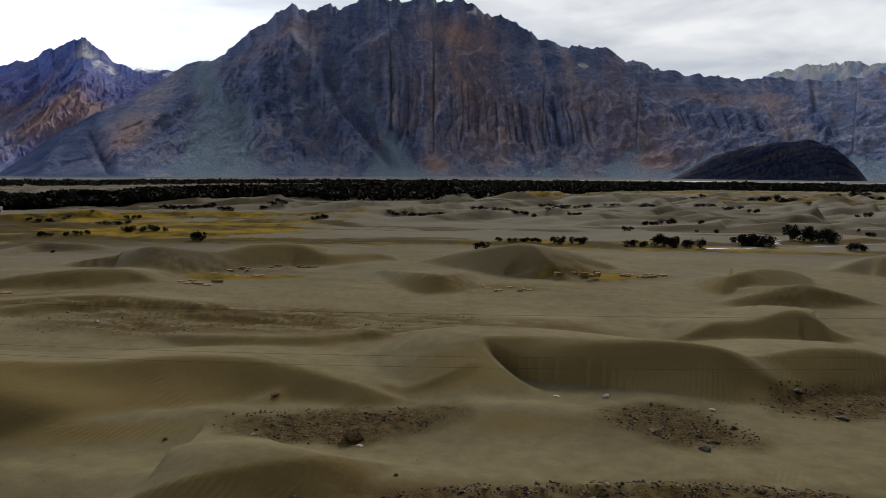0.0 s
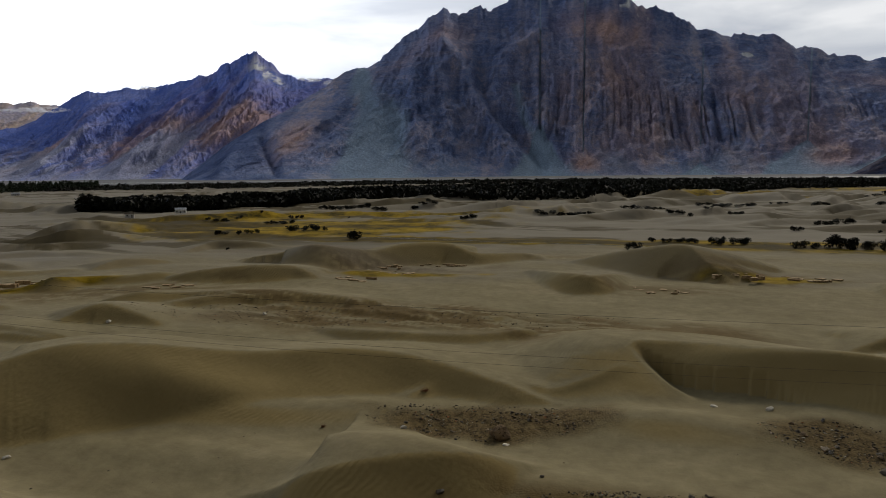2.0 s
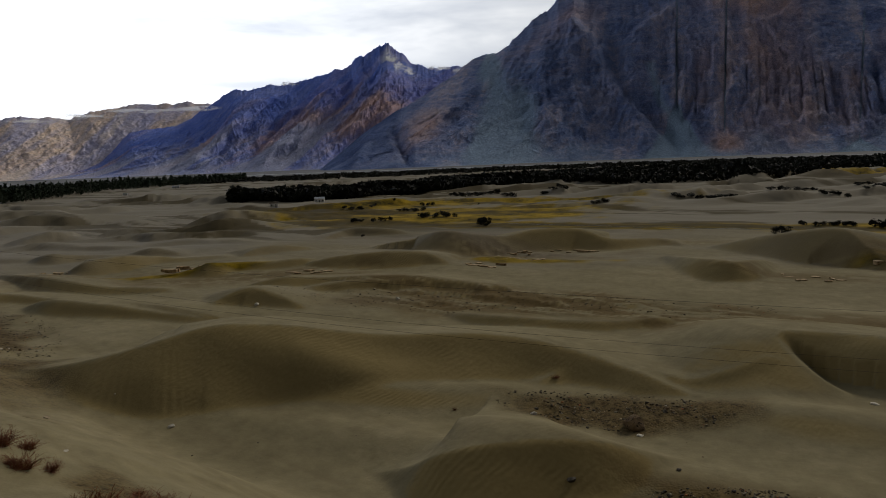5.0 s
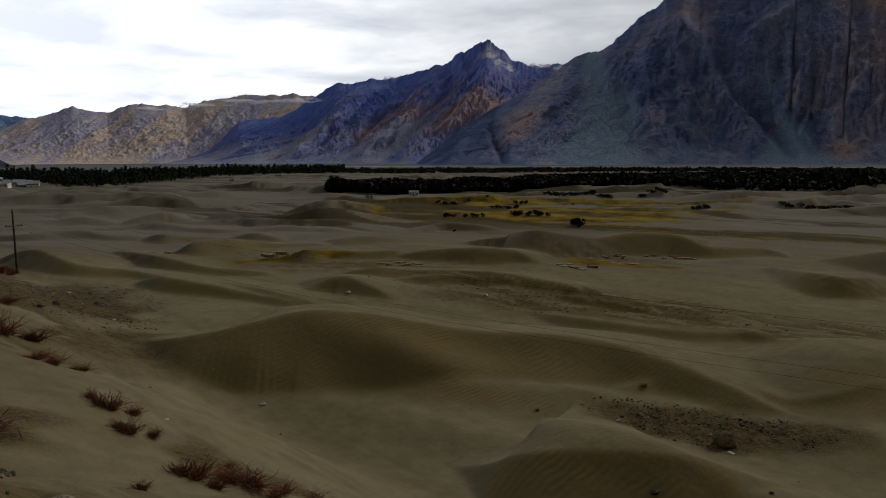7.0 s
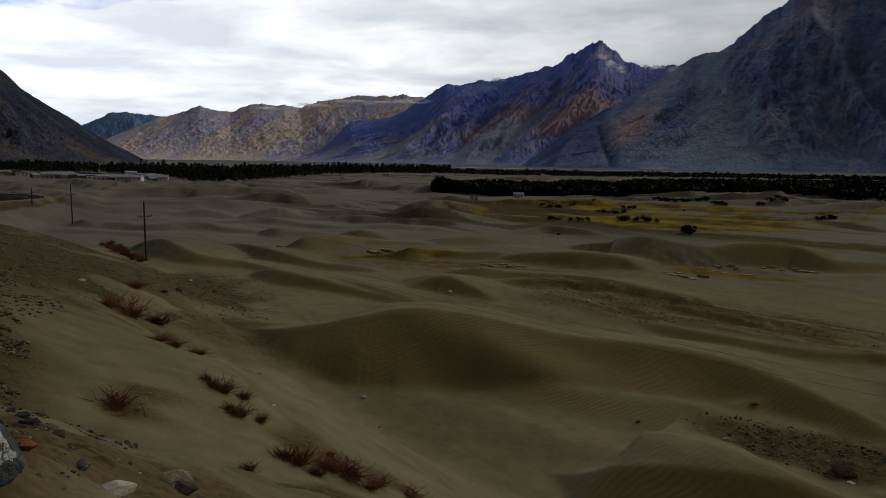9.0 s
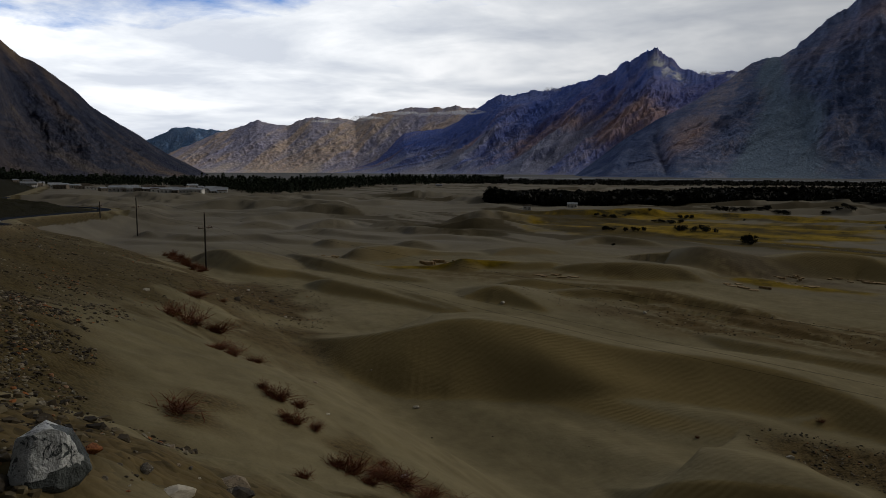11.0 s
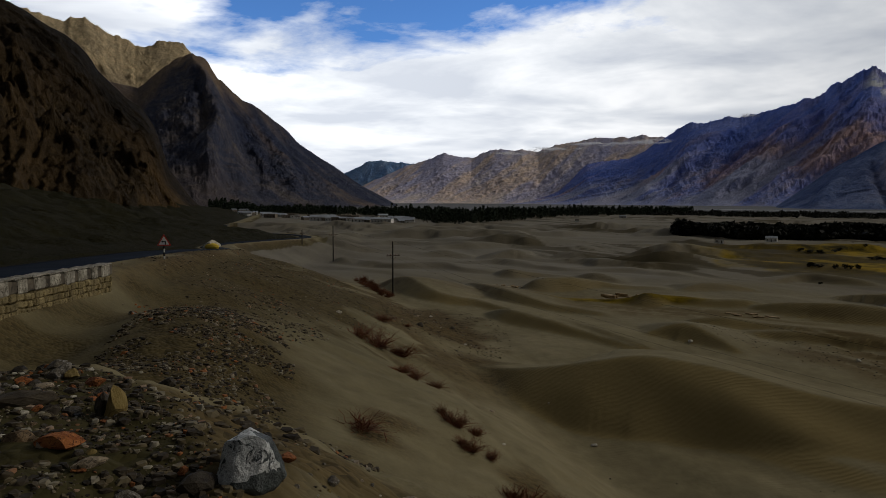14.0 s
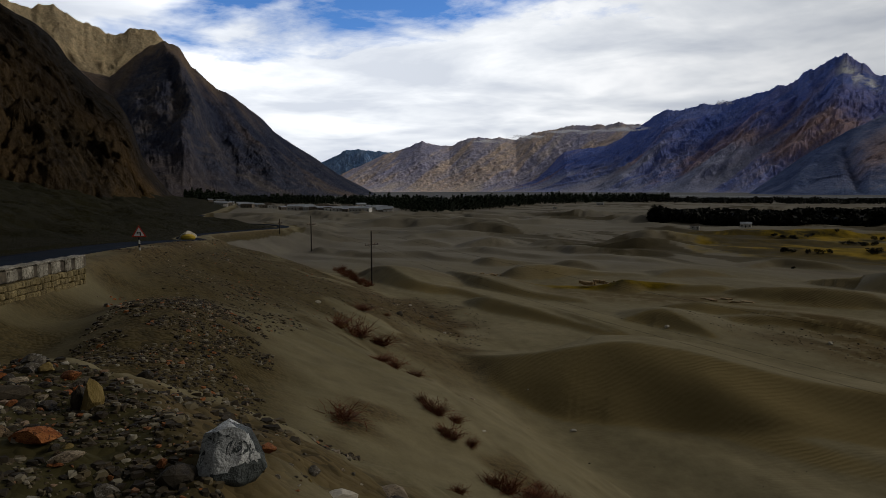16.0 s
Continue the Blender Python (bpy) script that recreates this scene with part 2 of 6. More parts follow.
dune((-66.8, 46.9, -0.8), (-60.1, 46.0, 1.04), (-53.0, 45.7, 0.93), (-46.8, 45.8, 0.52), (-41.2, 45.5, 0.25), (-37.7, 45.9, -0.8))
# the middle of the road: x, y, height
ROAD = curve_through([(60, -14, 11.0), (25, -11, 11.2), (0, -9.5, 11.2), (-14, -7.2, 10.9), (-27, -1.4, 10.35), (-40.5, 4.6, 9.75), (-54, 10.2, 9.0),
                      (-72, 17.5, 7.7), (-92, 24, 6.2), (-112, 28, 5.1), (-130, 35, 4.3), (-147, 49, 3.6), (-164, 64, 2.9), (-190, 70, 2.2), (-222, 68, 1.5),
                      (-300, 80, 0.0), (-420, 125, -1.5), (-800, 260, -5), (-1500, 480, -9), (-4500, 1400, -30)], 5)


# low swells of loose sand: x, y, half-lengths, turn, height
SWELLS = [(-20.5, 33.0, 7.5, 2.2, 6, 0.85), (-12.0, 35.2, 6.0, 2.2, 8, 0.35), (4.0, 35.2, 8.0, 2.6, -6, 0.75), (12.8, 41.3, 6.5, 1.3, -14, 0.9), (-9.0, 27.5, 16.0, 2.2, -3, 0.55), (0.5, 44.0, 3.0, 7.0, 12, 0.7),
          (13.0, 38.0, 6.0, 2.4, -12, 0.6), (-34, 26, 8, 3, 25, 0.5)]


# x, y, half-lengths, turn, height, spacing along and across
SCOURED = [(-14, 58.0, 25, 6.0, -8, 0.17, 9.0, 1.7), (6.5, 25.6, 9, 1.9, 4, 0.20, 0.9, 2.5), (-5.5, 34.6, 6, 2.4, 8, 0.06, 0.7, 1.6), (-24, 87, 9, 4, 5, 0.12, 3.0, 0.9), (19, 84, 7, 3, 0, 0.10, 3.0, 0.9)]


def floor_height(x, y):
    r = np.hypot(x, y)
    z = -0.007 * np.maximum(0, r - 120)
    fade = smooth(8, 30, r) * (1 - 0.8 * smooth(500, 1500, r))
    for cx, cy, rx, ry, turn, tall in SWELLS:
        c, s = math.cos(math.radians(turn)), math.sin(math.radians(turn))
        u, v = ((x - cx) * c + (y - cy) * s) / rx, ((y - cy) * c - (x - cx) * s) / ry
        z = z + tall * np.exp(-1.3 * (u * u + v * v))
    # wind-scoured ledges and rilled ground
    for cx, cy, rx, ry, turn, tall, lx, ly in SCOURED:
        c, s = math.cos(math.radians(turn)), math.sin(math.radians(turn))
        dx, dy = (x - cx) * c + (y - cy) * s, (y - cy) * c - (x - cx) * s
        inside = 1 - smooth(0.6, 1.1, np.hypot(dx / rx, dy / ry))
        z = z + inside * tall * ridged(dx / lx + 0.5 * fbm(x / 3, y / 3, 2, 33), dy / ly + 0.35 * dx / lx, 3, 35)
    return z + fade * (0.22 * fbm(x / 21, y / 13, 3, 3) + 0.04 * fbm(x / 4, y / 3, 2, 8))


def small_dunes(x, y):
    """The field of low dunes that runs on towards the village and the river."""
    r = np.hypot(x, y)
    az = np.degrees(np.arctan2(-x, y))
    out = np.zeros(x.shape)
    for turn, length, tall, seed in ((48, 24.0, 2.6, 31), (30, 15.0, 1.4, 47)):
        ux, uy = -math.sin(math.radians(turn)), math.cos(math.radians(turn))
        s = x * ux + y * uy + 9.0 * fbm(x / 40, y / 40, 3, seed) + 2.5 * fbm(x / 9, y / 9, 2, seed + 5)
        p = s / length
        q = p - np.floor(p)
        saw = np.where(q < 0.13, q / 0.13, 0.5 + 0.5 * np.cos(np.pi * (q - 0.13) / 0.87))
        amp = np.clip(0.35 + 1.1 * fbm(x / 33 + 9, y / 33, 3, seed + 9), 0, 1.3)
        out = out + tall * amp * saw
    keep = smooth(105, 150, r) * (1 - smooth(300, 375, r)) * smooth(33, 42, az)
    keep = keep + 0.85 * smooth(140, 185, r) * (1 - smooth(420, 560, r)) * (1 - smooth(33, 42, az))
    return out * keep * (1 - 0.85 * np.exp(-((x + 68) / 42) ** 2 - ((y - 152) / 36) ** 2))


def land(x, y):
    """Height of the ground."""
    x, y = np.asarray(x, float), np.asarray(y, float)
    z = floor_height(x, y)
    pile = small_dunes(x, y)
    for crest in DUNES:
        line = curve_through(crest, 9)
        line[:, 2] += 0.007 * np.maximum(0, np.hypot(line[:, 0], line[:, 1]) - 120)
        tall = line[:, 2].max() + 0.6
        near = (x > line[:, 0].min() - 12 * tall) & (x < line[:, 0].max() + 12 * tall) & (y > line[:, 1].min() - 3 * tall) & (y < line[:, 1].max() + 12 * tall)
        if not near.any():
            continue
        xs, ys = x[near], y[near]
        d, top = beside(xs, ys, line)
        soft = np.sqrt(d * d + 0.012) - 0.11
        face = top - np.where(d > 0, 0.60, 0.09) * soft - np.where(d > 0, 0, 0.010) * soft * soft
        pile[near] = higher(face, pile[near], 0.22)
    z = z + pile
    # the bank of the road, with its bench and slope on the valley side and the rising scree on the other
    s, zr = beside(x, y, ROAD)
    r = np.hypot(x, y)
    bench = 3.0 + 9.7 * (1 - smooth(20, 46, r))
    steep = 0.54 - 0.24 * smooth(25, 60, r)
    rough = 0.25 * fbm(x / 6, y / 6, 4, 61)
    valley = zr - 0.12 - 0.45 * smooth(3.0, 4.6, s) - 0.10 * np.clip(s - 3.2, 0, None) - steep * 4.5 * np.clip(np.logaddexp(0, (s - bench) / 4.5) - np.logaddexp(0, (3.2 - bench) / 4.5), 0, None) + rough * smooth(3.5, 7, s)
    hill = zr + 0.05 + 0.17 * np.clip(-s - 4.5, 0, 260) + 2.2 * rough * smooth(4.5, 10, -s) + 2.6 * smooth(6, 50, -s) * ridged(x / 38, y / 38, 4, 71)
    hill = hill - 0.02 * np.clip(r - 500, 0, None) * smooth(20, 60, -s)
    hump = 0.6 * np.exp(-1.4 * (((x + 18.5) * 0.94 - (y - 4.4) * 0.34) / 7.0) ** 2 - 1.4 * (((x + 18.5) * 0.34 + (y - 4.4) * 0.94) / 3.0) ** 2)
    z = np.where(s > 0, higher(valley + hump * (1 + 0.3 * rough), z, 0.9), hill)
    z = np.where(np.abs(s) < 3.0, zr - 0.10, z)
    z = z - 0.55 * np.exp(-((s - 5.2) / 1.4) ** 2) * smooth(-12, -15, x) * smooth(-33, -29, x)
    # heap of spoil at the standing point
    ax, ay, bx, by = -6.4, -2.0, 3.0, -3.0
    t = np.clip(((x - ax) * (bx - ax) + (y - ay) * (by - ay)) / ((bx - ax) ** 2 + (by - ay) ** 2), 0, 1)
    out = np.hypot(x - ax - t * (bx - ax), y - ay - t * (by - ay)) - 3.2
    heap = 11.35 + 0.10 * fbm(x / 0.9, y / 0.9, 4, 81) - 0.62 * np.sqrt(np.clip(out, 0, None) ** 2 + 0.1)
    z = np.where(s > 3.4, higher(heap, z, 0.5), z)
    return z


def height(x, y):
    return float(land(np.array([x]), np.array([y]))[0])
# -- land ends --

# ---------------------------------------------------------------- materials
def material(name):
    m = bpy.data.materials.new(name)
    m.use_nodes = True
    t = m.node_tree
    bsdf = t.nodes["Principled BSDF"]
    bsdf.inputs["Specular IOR Level"].default_value = 0.2
    return m, t, bsdf


def place(tree):
    return node(tree, "ShaderNodeNewGeometry").outputs["Position"]


def finish(tree, bsdf, color, rough=0.9, bump=None, strength=0.5, distance=0.05):
    for socket, v in (("Base Color", color), ("Roughness", rough)):
        if isinstance(v, bpy.types.NodeSocket):
            tree.links.new(v, bsdf.inputs[socket])
        else:
            bsdf.inputs[socket].default_value = (*v, 1) if isinstance(v, tuple) else v
    if bump is not None:
        b = node(tree, "ShaderNodeBump", {"Height": bump, "Strength": strength, "Distance": distance})
        tree.links.new(b.outputs[0], bsdf.inputs["Normal"])


def zone(tree, name):
    return node(tree, "ShaderNodeAttribute", attribute_name=name).outputs["Fac"]


def scaled(tree, vec, sx, sy, sz):
    return node(tree, "ShaderNodeVectorMath", {0: vec, 1: (sx, sy, sz)}, operation="MULTIPLY").outputs[0]


def turned(tree, vec, degrees):
    return node(tree, "ShaderNodeVectorRotate", {"Vector": vec, "Angle": radians(degrees)}, rotation_type="Z_AXIS").outputs[0]


def make_ground():
    m, t, bsdf = material("desert_ground")
    bsdf.inputs["Specular IOR Level"].default_value = 0.03
    pos = place(t)
    sand = ramp(t, noise_fac(t, pos, 0.09, 7, 0.6), (0.3, (0.174, 0.146, 0.080)), (0.55, (0.209, 0.176, 0.099)), (0.75, (0.260, 0.220, 0.130)))
    grain = ramp(t, noise_fac(t, pos, 22.0, 4, 0.7), (0.3, 0.86), (0.7, 1.12))
    sand = mix(t, 1.0, sand, grain, "MULTIPLY")
    sand = mix(t, 1.0, sand, ramp(t, noise_fac(t, pos, 0.9, 10, 0.7), (0.34, 0.84), (0.66, 1.14)), "MULTIPLY")
    streak = noise_fac(t, scaled(t, turned(t, pos, 20), 0.05, 0.6, 0.3), 1.0, 6, 0.6, 0.6)
    sand = mix(t, ramp(t, streak, (0.50, 0.0), (0.70, 0.36)), sand, (0.138, 0.110, 0.060))
    # slip faces: coarse brown grains, and their lack of sky sheen painted in
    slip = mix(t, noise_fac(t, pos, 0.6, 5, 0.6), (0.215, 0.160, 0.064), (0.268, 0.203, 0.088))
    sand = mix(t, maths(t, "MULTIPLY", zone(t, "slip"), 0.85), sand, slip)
    pebble = node(t, "ShaderNodeTexVoronoi", {"Vector": pos, "Scale": 9.0, "Randomness": 1.0})
    gravel_c = mix(t, ramp(t, pebble.outputs["Color"], (0.2, 0.0), (0.8, 1.0)), (0.032, 0.023, 0.010), (0.115, 0.080, 0.035))
    gravel_c = mix(t, ramp(t, noise_fac(t, pos, 1.6, 6, 0.65), (0.44, 0.0), (0.62, 0.8)), gravel_c, (0.130, 0.096, 0.042))
    color = mix(t, zone(t, "gravel"), sand, gravel_c)
    # brown crust laid bare by the wind, with streak shadows painted in
    color = mix(t, zone(t, "crust"), color, mix(t, noise_fac(t, pos, 2.5, 7, 0.7), (0.050, 0.034, 0.013), (0.17, 0.115, 0.045)))
    grass = ramp(t, noise_fac(t, pos, 0.12, 9, 0.7), (0.38, (0.040, 0.032, 0.007)), (0.5, (0.17, 0.115, 0.008)), (0.64, (0.30, 0.20, 0.014)))
    color = mix(t, zone(t, "grass"), color, grass)
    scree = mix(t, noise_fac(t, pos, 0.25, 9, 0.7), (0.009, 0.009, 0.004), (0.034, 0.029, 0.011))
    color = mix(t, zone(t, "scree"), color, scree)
    # dark soil of the heap, and the bank's shade put into the colour
    color = mix(t, zone(t, "soil_and_shade"), color, mix(t, noise_fac(t, pos, 6.0, 6, 0.7), (0.018, 0.0155, 0.006), (0.082, 0.070, 0.029)))
    silt = mix(t, noise_fac(t, scaled(t, turned(t, pos, -12), 0.03, 0.11, 0.1), 1.0, 8, 0.62, 0.5), (0.115, 0.103, 0.080), (0.250, 0.228, 0.185))
    color = mix(t, maths(t, "MULTIPLY", zone(t, "silt"), 0.8), color, silt)
    damp = mix(t, noise_fac(t, pos, 0.3, 7, 0.7), (0.028, 0.023, 0.010), (0.080, 0.060, 0.024))
    color = mix(t, zone(t, "damp"), color, damp)
    shingle = mix(t, noise_fac(t, scaled(t, pos, 0.004, 0.02, 1), 1.0, 8, 0.65), (0.085, 0.085, 0.08), (0.20, 0.205, 0.205))
    color = mix(t, zone(t, "shingle"), color, shingle)
    # wind ripples
    warp = noise_fac(t, pos, 0.35, 4, 0.5)
    along = node(t, "ShaderNodeSeparateXYZ", {0: turned(t, pos, 24)}).outputs["X"]
    rip = maths(t, "SINE", maths(t, "MULTIPLY_ADD", warp, 26.0, maths(t, "MULTIPLY", along, 21.0)))
    where = maths(t, "MULTIPLY", ramp(t, noise_fac(t, pos, 0.11, 3, 0.5), (0.50, 0.05), (0.66, 1.0)), maths(t, "SUBTRACT", 1.0, zone(t, "gravel")))
    where = maths(t, "MULTIPLY_ADD", zone(t, "slip"), 0.45, where)
    relief = maths(t, "MULTIPLY", maths(t, "MULTIPLY", rip, where), 0.006)
    relief = maths(t, "ADD", relief, maths(t, "MULTIPLY", noise_fac(t, pos, 1.3, 8, 0.6), 0.05))
    relief = maths(t, "ADD", relief, maths(t, "MULTIPLY", maths(t, "MULTIPLY", pebble.outputs["Distance"], zone(t, "gravel")), -0.035))
    relief = maths(t, "ADD", relief, maths(t, "MULTIPLY", maths(t, "MULTIPLY", noise_fac(t, pos, 0.5, 9, 0.7), zone(t, "scree")), 1.0))
    finish(t, bsdf, color, 0.95, relief, 0.9, 1.0)
    return m


def make_rock(name, dark, mid, light, scree, brown, size=1.0, bands=0.35):
    """dark: blue-black rock, bluer with painted haze on far ranges; mid and light: the common rock; scree: loose fans;
    brown: iron-stained beds, and sunlight painted on high crests.
    """
    m, t, bsdf = material(name)
    bsdf.inputs["Specular IOR Level"].default_value = 0.06
    pos = place(t)
    k = 1 / size
    big = noise_fac(t, pos, 0.010 * k, 9, 0.62, 0.3)
    small = noise_fac(t, scaled(t, pos, 0.06 * k, 0.06 * k, 0.045 * k), 1.0, 12, 0.72, 0.15)
    speck = noise_fac(t, pos, 0.22 * k, 10, 0.75)
    tone = maths(t, "MULTIPLY_ADD", zone(t, "streak"), 0.14, maths(t, "MULTIPLY_ADD", small, 0.46, maths(t, "MULTIPLY", big, 0.40)))
    c = ramp(t, tone, (0.36, tuple(0.6 * a + 0.4 * b for a, b in zip(dark, mid))), (0.5, mid), (0.64, light))
    strata = noise_fac(t, scaled(t, turned(t, pos, 35), 0.004 * k, 0.02 * k, 0.07 * k), 1.0, 7, 0.65, 0.7)
    c = mix(t, maths(t, "MULTIPLY", ramp(t, strata, (0.50, 0.0), (0.62, 1.0)), bands), c, light)
    ragged = ramp(t, tone, (0.38, 0.55), (0.62, 1.1))
    c = mix(t, maths(t, "MULTIPLY", zone(t, "dark"), 0.9), c, mix(t, ramp(t, tone, (0.4, 0.0), (0.66, 0.75)), dark, mid))
    c = mix(t, maths(t, "MULTIPLY", zone(t, "ochre"), ragged), c, mix(t, small, tuple(v * 0.6 for v in brown), tuple(v * 1.35 for v in brown)))
    c = mix(t, zone(t, "talus"), c, mix(t, tone, tuple(v * 0.72 for v in scree), tuple(min(1, v * 1.28) for v in scree)))
    c = mix(t, zone(t, "snow"), c, (0.75, 0.77, 0.8))
    c = mix(t, 1.0, c, ramp(t, speck, (0.34, 0.62), (0.5, 1.0), (0.66, 1.34)), "MULTIPLY")
    crack = noise_fac(t, scaled(t, turned(t, pos, -20), 0.03 * k, 0.03 * k, 0.012 * k), 1.0, 10, 0.68, 1.2)
    relief = maths(t, "MULTIPLY_ADD", small, 7.0 * size, maths(t, "MULTIPLY", strata, 3.0 * size))
    relief = maths(t, "MULTIPLY_ADD", maths(t, "ABSOLUTE", maths(t, "SUBTRACT", crack, 0.5)), 30.0 * size, relief)
    finish(t, bsdf, c, 0.95, relief, min(1.0, 1.1 / size ** 1.2), 1.0)
    return m


GROUND = make_ground()
# the blue haze of distance is put into these two rock colours
ROCK_MAIN = make_rock("hazed_slate_rock", (0.040, 0.075, 0.200), (0.205, 0.270, 0.480), (0.46, 0.42, 0.50), (0.270, 0.370, 0.500), (0.57, 0.39, 0.36), 1.2)
ROCK_LEFT = make_rock("hazed_violet_rock", (0.085, 0.155, 0.540), (0.240, 0.300, 0.620), (0.40, 0.37, 0.50), (0.38, 0.40, 0.53), (0.54, 0.37, 0.36), 1.6)
# sunshine on the far range is put into its colour as paler rock
ROCK_PALE = make_rock("sun_pale_rock", (0.36, 0.37, 0.56), (0.52, 0.48, 0.60), (0.74, 0.64, 0.60), (0.76, 0.65, 0.57), (0.78, 0.60, 0.46), 3.4)
# skyline ridges: this blue is air haze carried by the base colour
ROCK_FAR = make_rock("haze_blue_rock", (0.20, 0.38, 0.72), (0.28, 0.46, 0.78), (0.42, 0.58, 0.85), (0.38, 0.5, 0.75), (0.4, 0.46, 0.66))
# the gold of this rock is warm sunlight put into the colour
ROCK_GOLD = make_rock("sun_golden_rock", (0.13, 0.11, 0.10), (0.30, 0.25, 0.19), (0.55, 0.46, 0.32), (0.62, 0.50, 0.34), (0.75, 0.58, 0.34))
ROCK_DARK = make_rock("umber_rock", (0.026, 0.036, 0.075), (0.070, 0.076, 0.115), (0.17, 0.145, 0.135), (0.085, 0.083, 0.098), (0.24, 0.17, 0.11))
ROCK_KNOLL = make_rock("navy_rock", (0.020, 0.032, 0.085), (0.048, 0.066, 0.140), (0.11, 0.115, 0.17), (0.07, 0.08, 0.12), (0.15, 0.11, 0.10))
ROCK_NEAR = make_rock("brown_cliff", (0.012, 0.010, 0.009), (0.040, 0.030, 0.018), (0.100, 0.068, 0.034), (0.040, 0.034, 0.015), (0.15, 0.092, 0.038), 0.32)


# ---------------------------------------------------------------- the ground, one sheet to the horizon
def sheet(name, xyz, rows, cols, mat, wrap=False, zones=None):
    """A mesh from a grid of places, rows x cols."""
    me = bpy.data.meshes.new(name)
    n = rows * cols
    i = np.arange(n).reshape(rows, cols)
    right = np.roll(i, -1, 1)
    if wrap:
        a, b, c, d = i[:-1], right[:-1], right[1:], i[1:]
    else:
        a, b, c, d = i[:-1, :-1], right[:-1, :-1], right[1:, :-1], i[1:, :-1]
    faces = np.stack([a, b, c, d], -1).reshape(-1, 4)
    me.vertices.add(n)
    me.vertices.foreach_set("co", xyz.reshape(-1).astype(np.float32))
    me.loops.add(faces.size)
    me.loops.foreach_set("vertex_index", faces.reshape(-1).astype(np.int32))
    me.polygons.add(len(faces))
    me.polygons.foreach_set("loop_start", np.arange(0, faces.size, 4, dtype=np.int32))
    me.update(calc_edges=True)
    me.polygons.foreach_set("use_smooth", np.ones(len(faces), bool))
    for key, value in (zones or {}).items():
        me.attributes.new(key, "FLOAT", "POINT").data.foreach_set("value", np.asarray(value, np.float32).reshape(-1))
    me.materials.append(mat)
    return new(name, me)


def patch(x, y, cx, cy, rx, ry, turn=0.0, soft=0.35, ragged=0.35, size=4.0):
    """1 inside an ellipse with a ragged edge, 0 outside."""
    a = math.radians(turn)
    dx, dy = x - cx, y - cy
    u, v = (dx * math.cos(a) + dy * math.sin(a)) / rx, (-dx * math.sin(a) + dy * math.cos(a)) / ry
    d = np.hypot(u, v) + ragged * fbm(x / size, y / size, 4, 91)
    return 1 - smooth(1 - soft, 1 + soft, d)


def make_land():
    view = np.arange(93.0, -35.0, -0.15)
    rest = np.arange(-36.5, -266.0, -3.0)
    az = np.radians(np.concatenate([view, rest]))
    r = [0.0, 0.3, 0.6, 1.0]
    while r[-1] < 4900:
        k = 1.012 if r[-1] < 20 else 1.0068 if r[-1] < 130 else 1.011 if r[-1] < 500 else 1.03
        r.append(r[-1] * k)
    r = np.array(r)[:, None]
    x, y = -np.sin(az)[None] * r, np.cos(az)[None] * r
    z = land(x.ravel(), y.ravel()).reshape(x.shape)
    xf, yf = x.ravel(), y.ravel()
    s, _ = beside(xf, yf, ROAD)
    rr, azd = np.hypot(xf, yf), np.degrees(np.arctan2(-xf, yf))
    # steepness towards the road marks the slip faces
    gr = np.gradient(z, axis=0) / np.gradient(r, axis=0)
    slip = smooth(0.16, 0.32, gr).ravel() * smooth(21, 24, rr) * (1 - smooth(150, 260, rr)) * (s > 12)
    gravel = np.zeros(xf.shape)
    for p in GRAVEL:
        gravel = np.maximum(gravel, patch(xf, yf, *p))
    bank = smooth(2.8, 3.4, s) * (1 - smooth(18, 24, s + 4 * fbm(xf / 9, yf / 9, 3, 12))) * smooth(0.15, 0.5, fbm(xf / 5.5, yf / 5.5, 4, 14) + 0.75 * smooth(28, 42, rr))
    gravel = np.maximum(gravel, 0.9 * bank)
    hx = np.clip((xf + 6.4) / 9.4, 0, 1)
    heap = np.hypot(xf + 6.4 - 9.4 * hx, yf + 2.0 + hx) / 3.5
    soil_and_shade = 1 - smooth(0.9, 1.05, heap + 0.06 * fbm(xf, yf, 3, 5))
    grass = np.zeros(xf.shape)
    for p in GRASS:
        grass = np.maximum(grass, patch(xf, yf, *p))
    crust = np.zeros(xf.shape)
    for cx, cy, rx, ry, turn, strength in CRUST_SHADES:
        a = math.radians(turn)
        dx, dy = (xf - cx) * math.cos(a) + (yf - cy) * math.sin(a), (yf - cy) * math.cos(a) - (xf - cx) * math.sin(a)
        lines = ridged(dx / 9 + 0.4 * fbm(xf / 4, yf / 4, 3, 133), dy / 1.1 + 0.10 * dx, 4, 135, 0.6)
        crust = np.maximum(crust, strength * smooth(-0.35, 0.5, lines) * patch(xf, yf, cx, cy, rx, ry, turn, 0.5, 0.3))
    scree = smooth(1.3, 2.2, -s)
    silt = smooth(70, 135, rr + 22 * fbm(xf / 30, yf / 14, 4, 19)) * (s > 6) * (1 - grass)
    # damp hollows and old channels of the river plain
    damp = smooth(0.18, 0.42, fbm(xf / 55 + 3, yf / 13 + 0.2 * xf / 13, 5, 23, 0.55)) * smooth(112, 135, rr) * (1 - smooth(46, 60, azd)) * (s > 20) * 0.8
    damp = np.maximum(damp, 0.9 * (1 - smooth(1.5, 4.0, np.abs(yf - 124 + 4 * np.sin(xf / 19) - 0.03 * xf))) * smooth(-55, -45, xf) * (1 - smooth(80, 100, xf)))
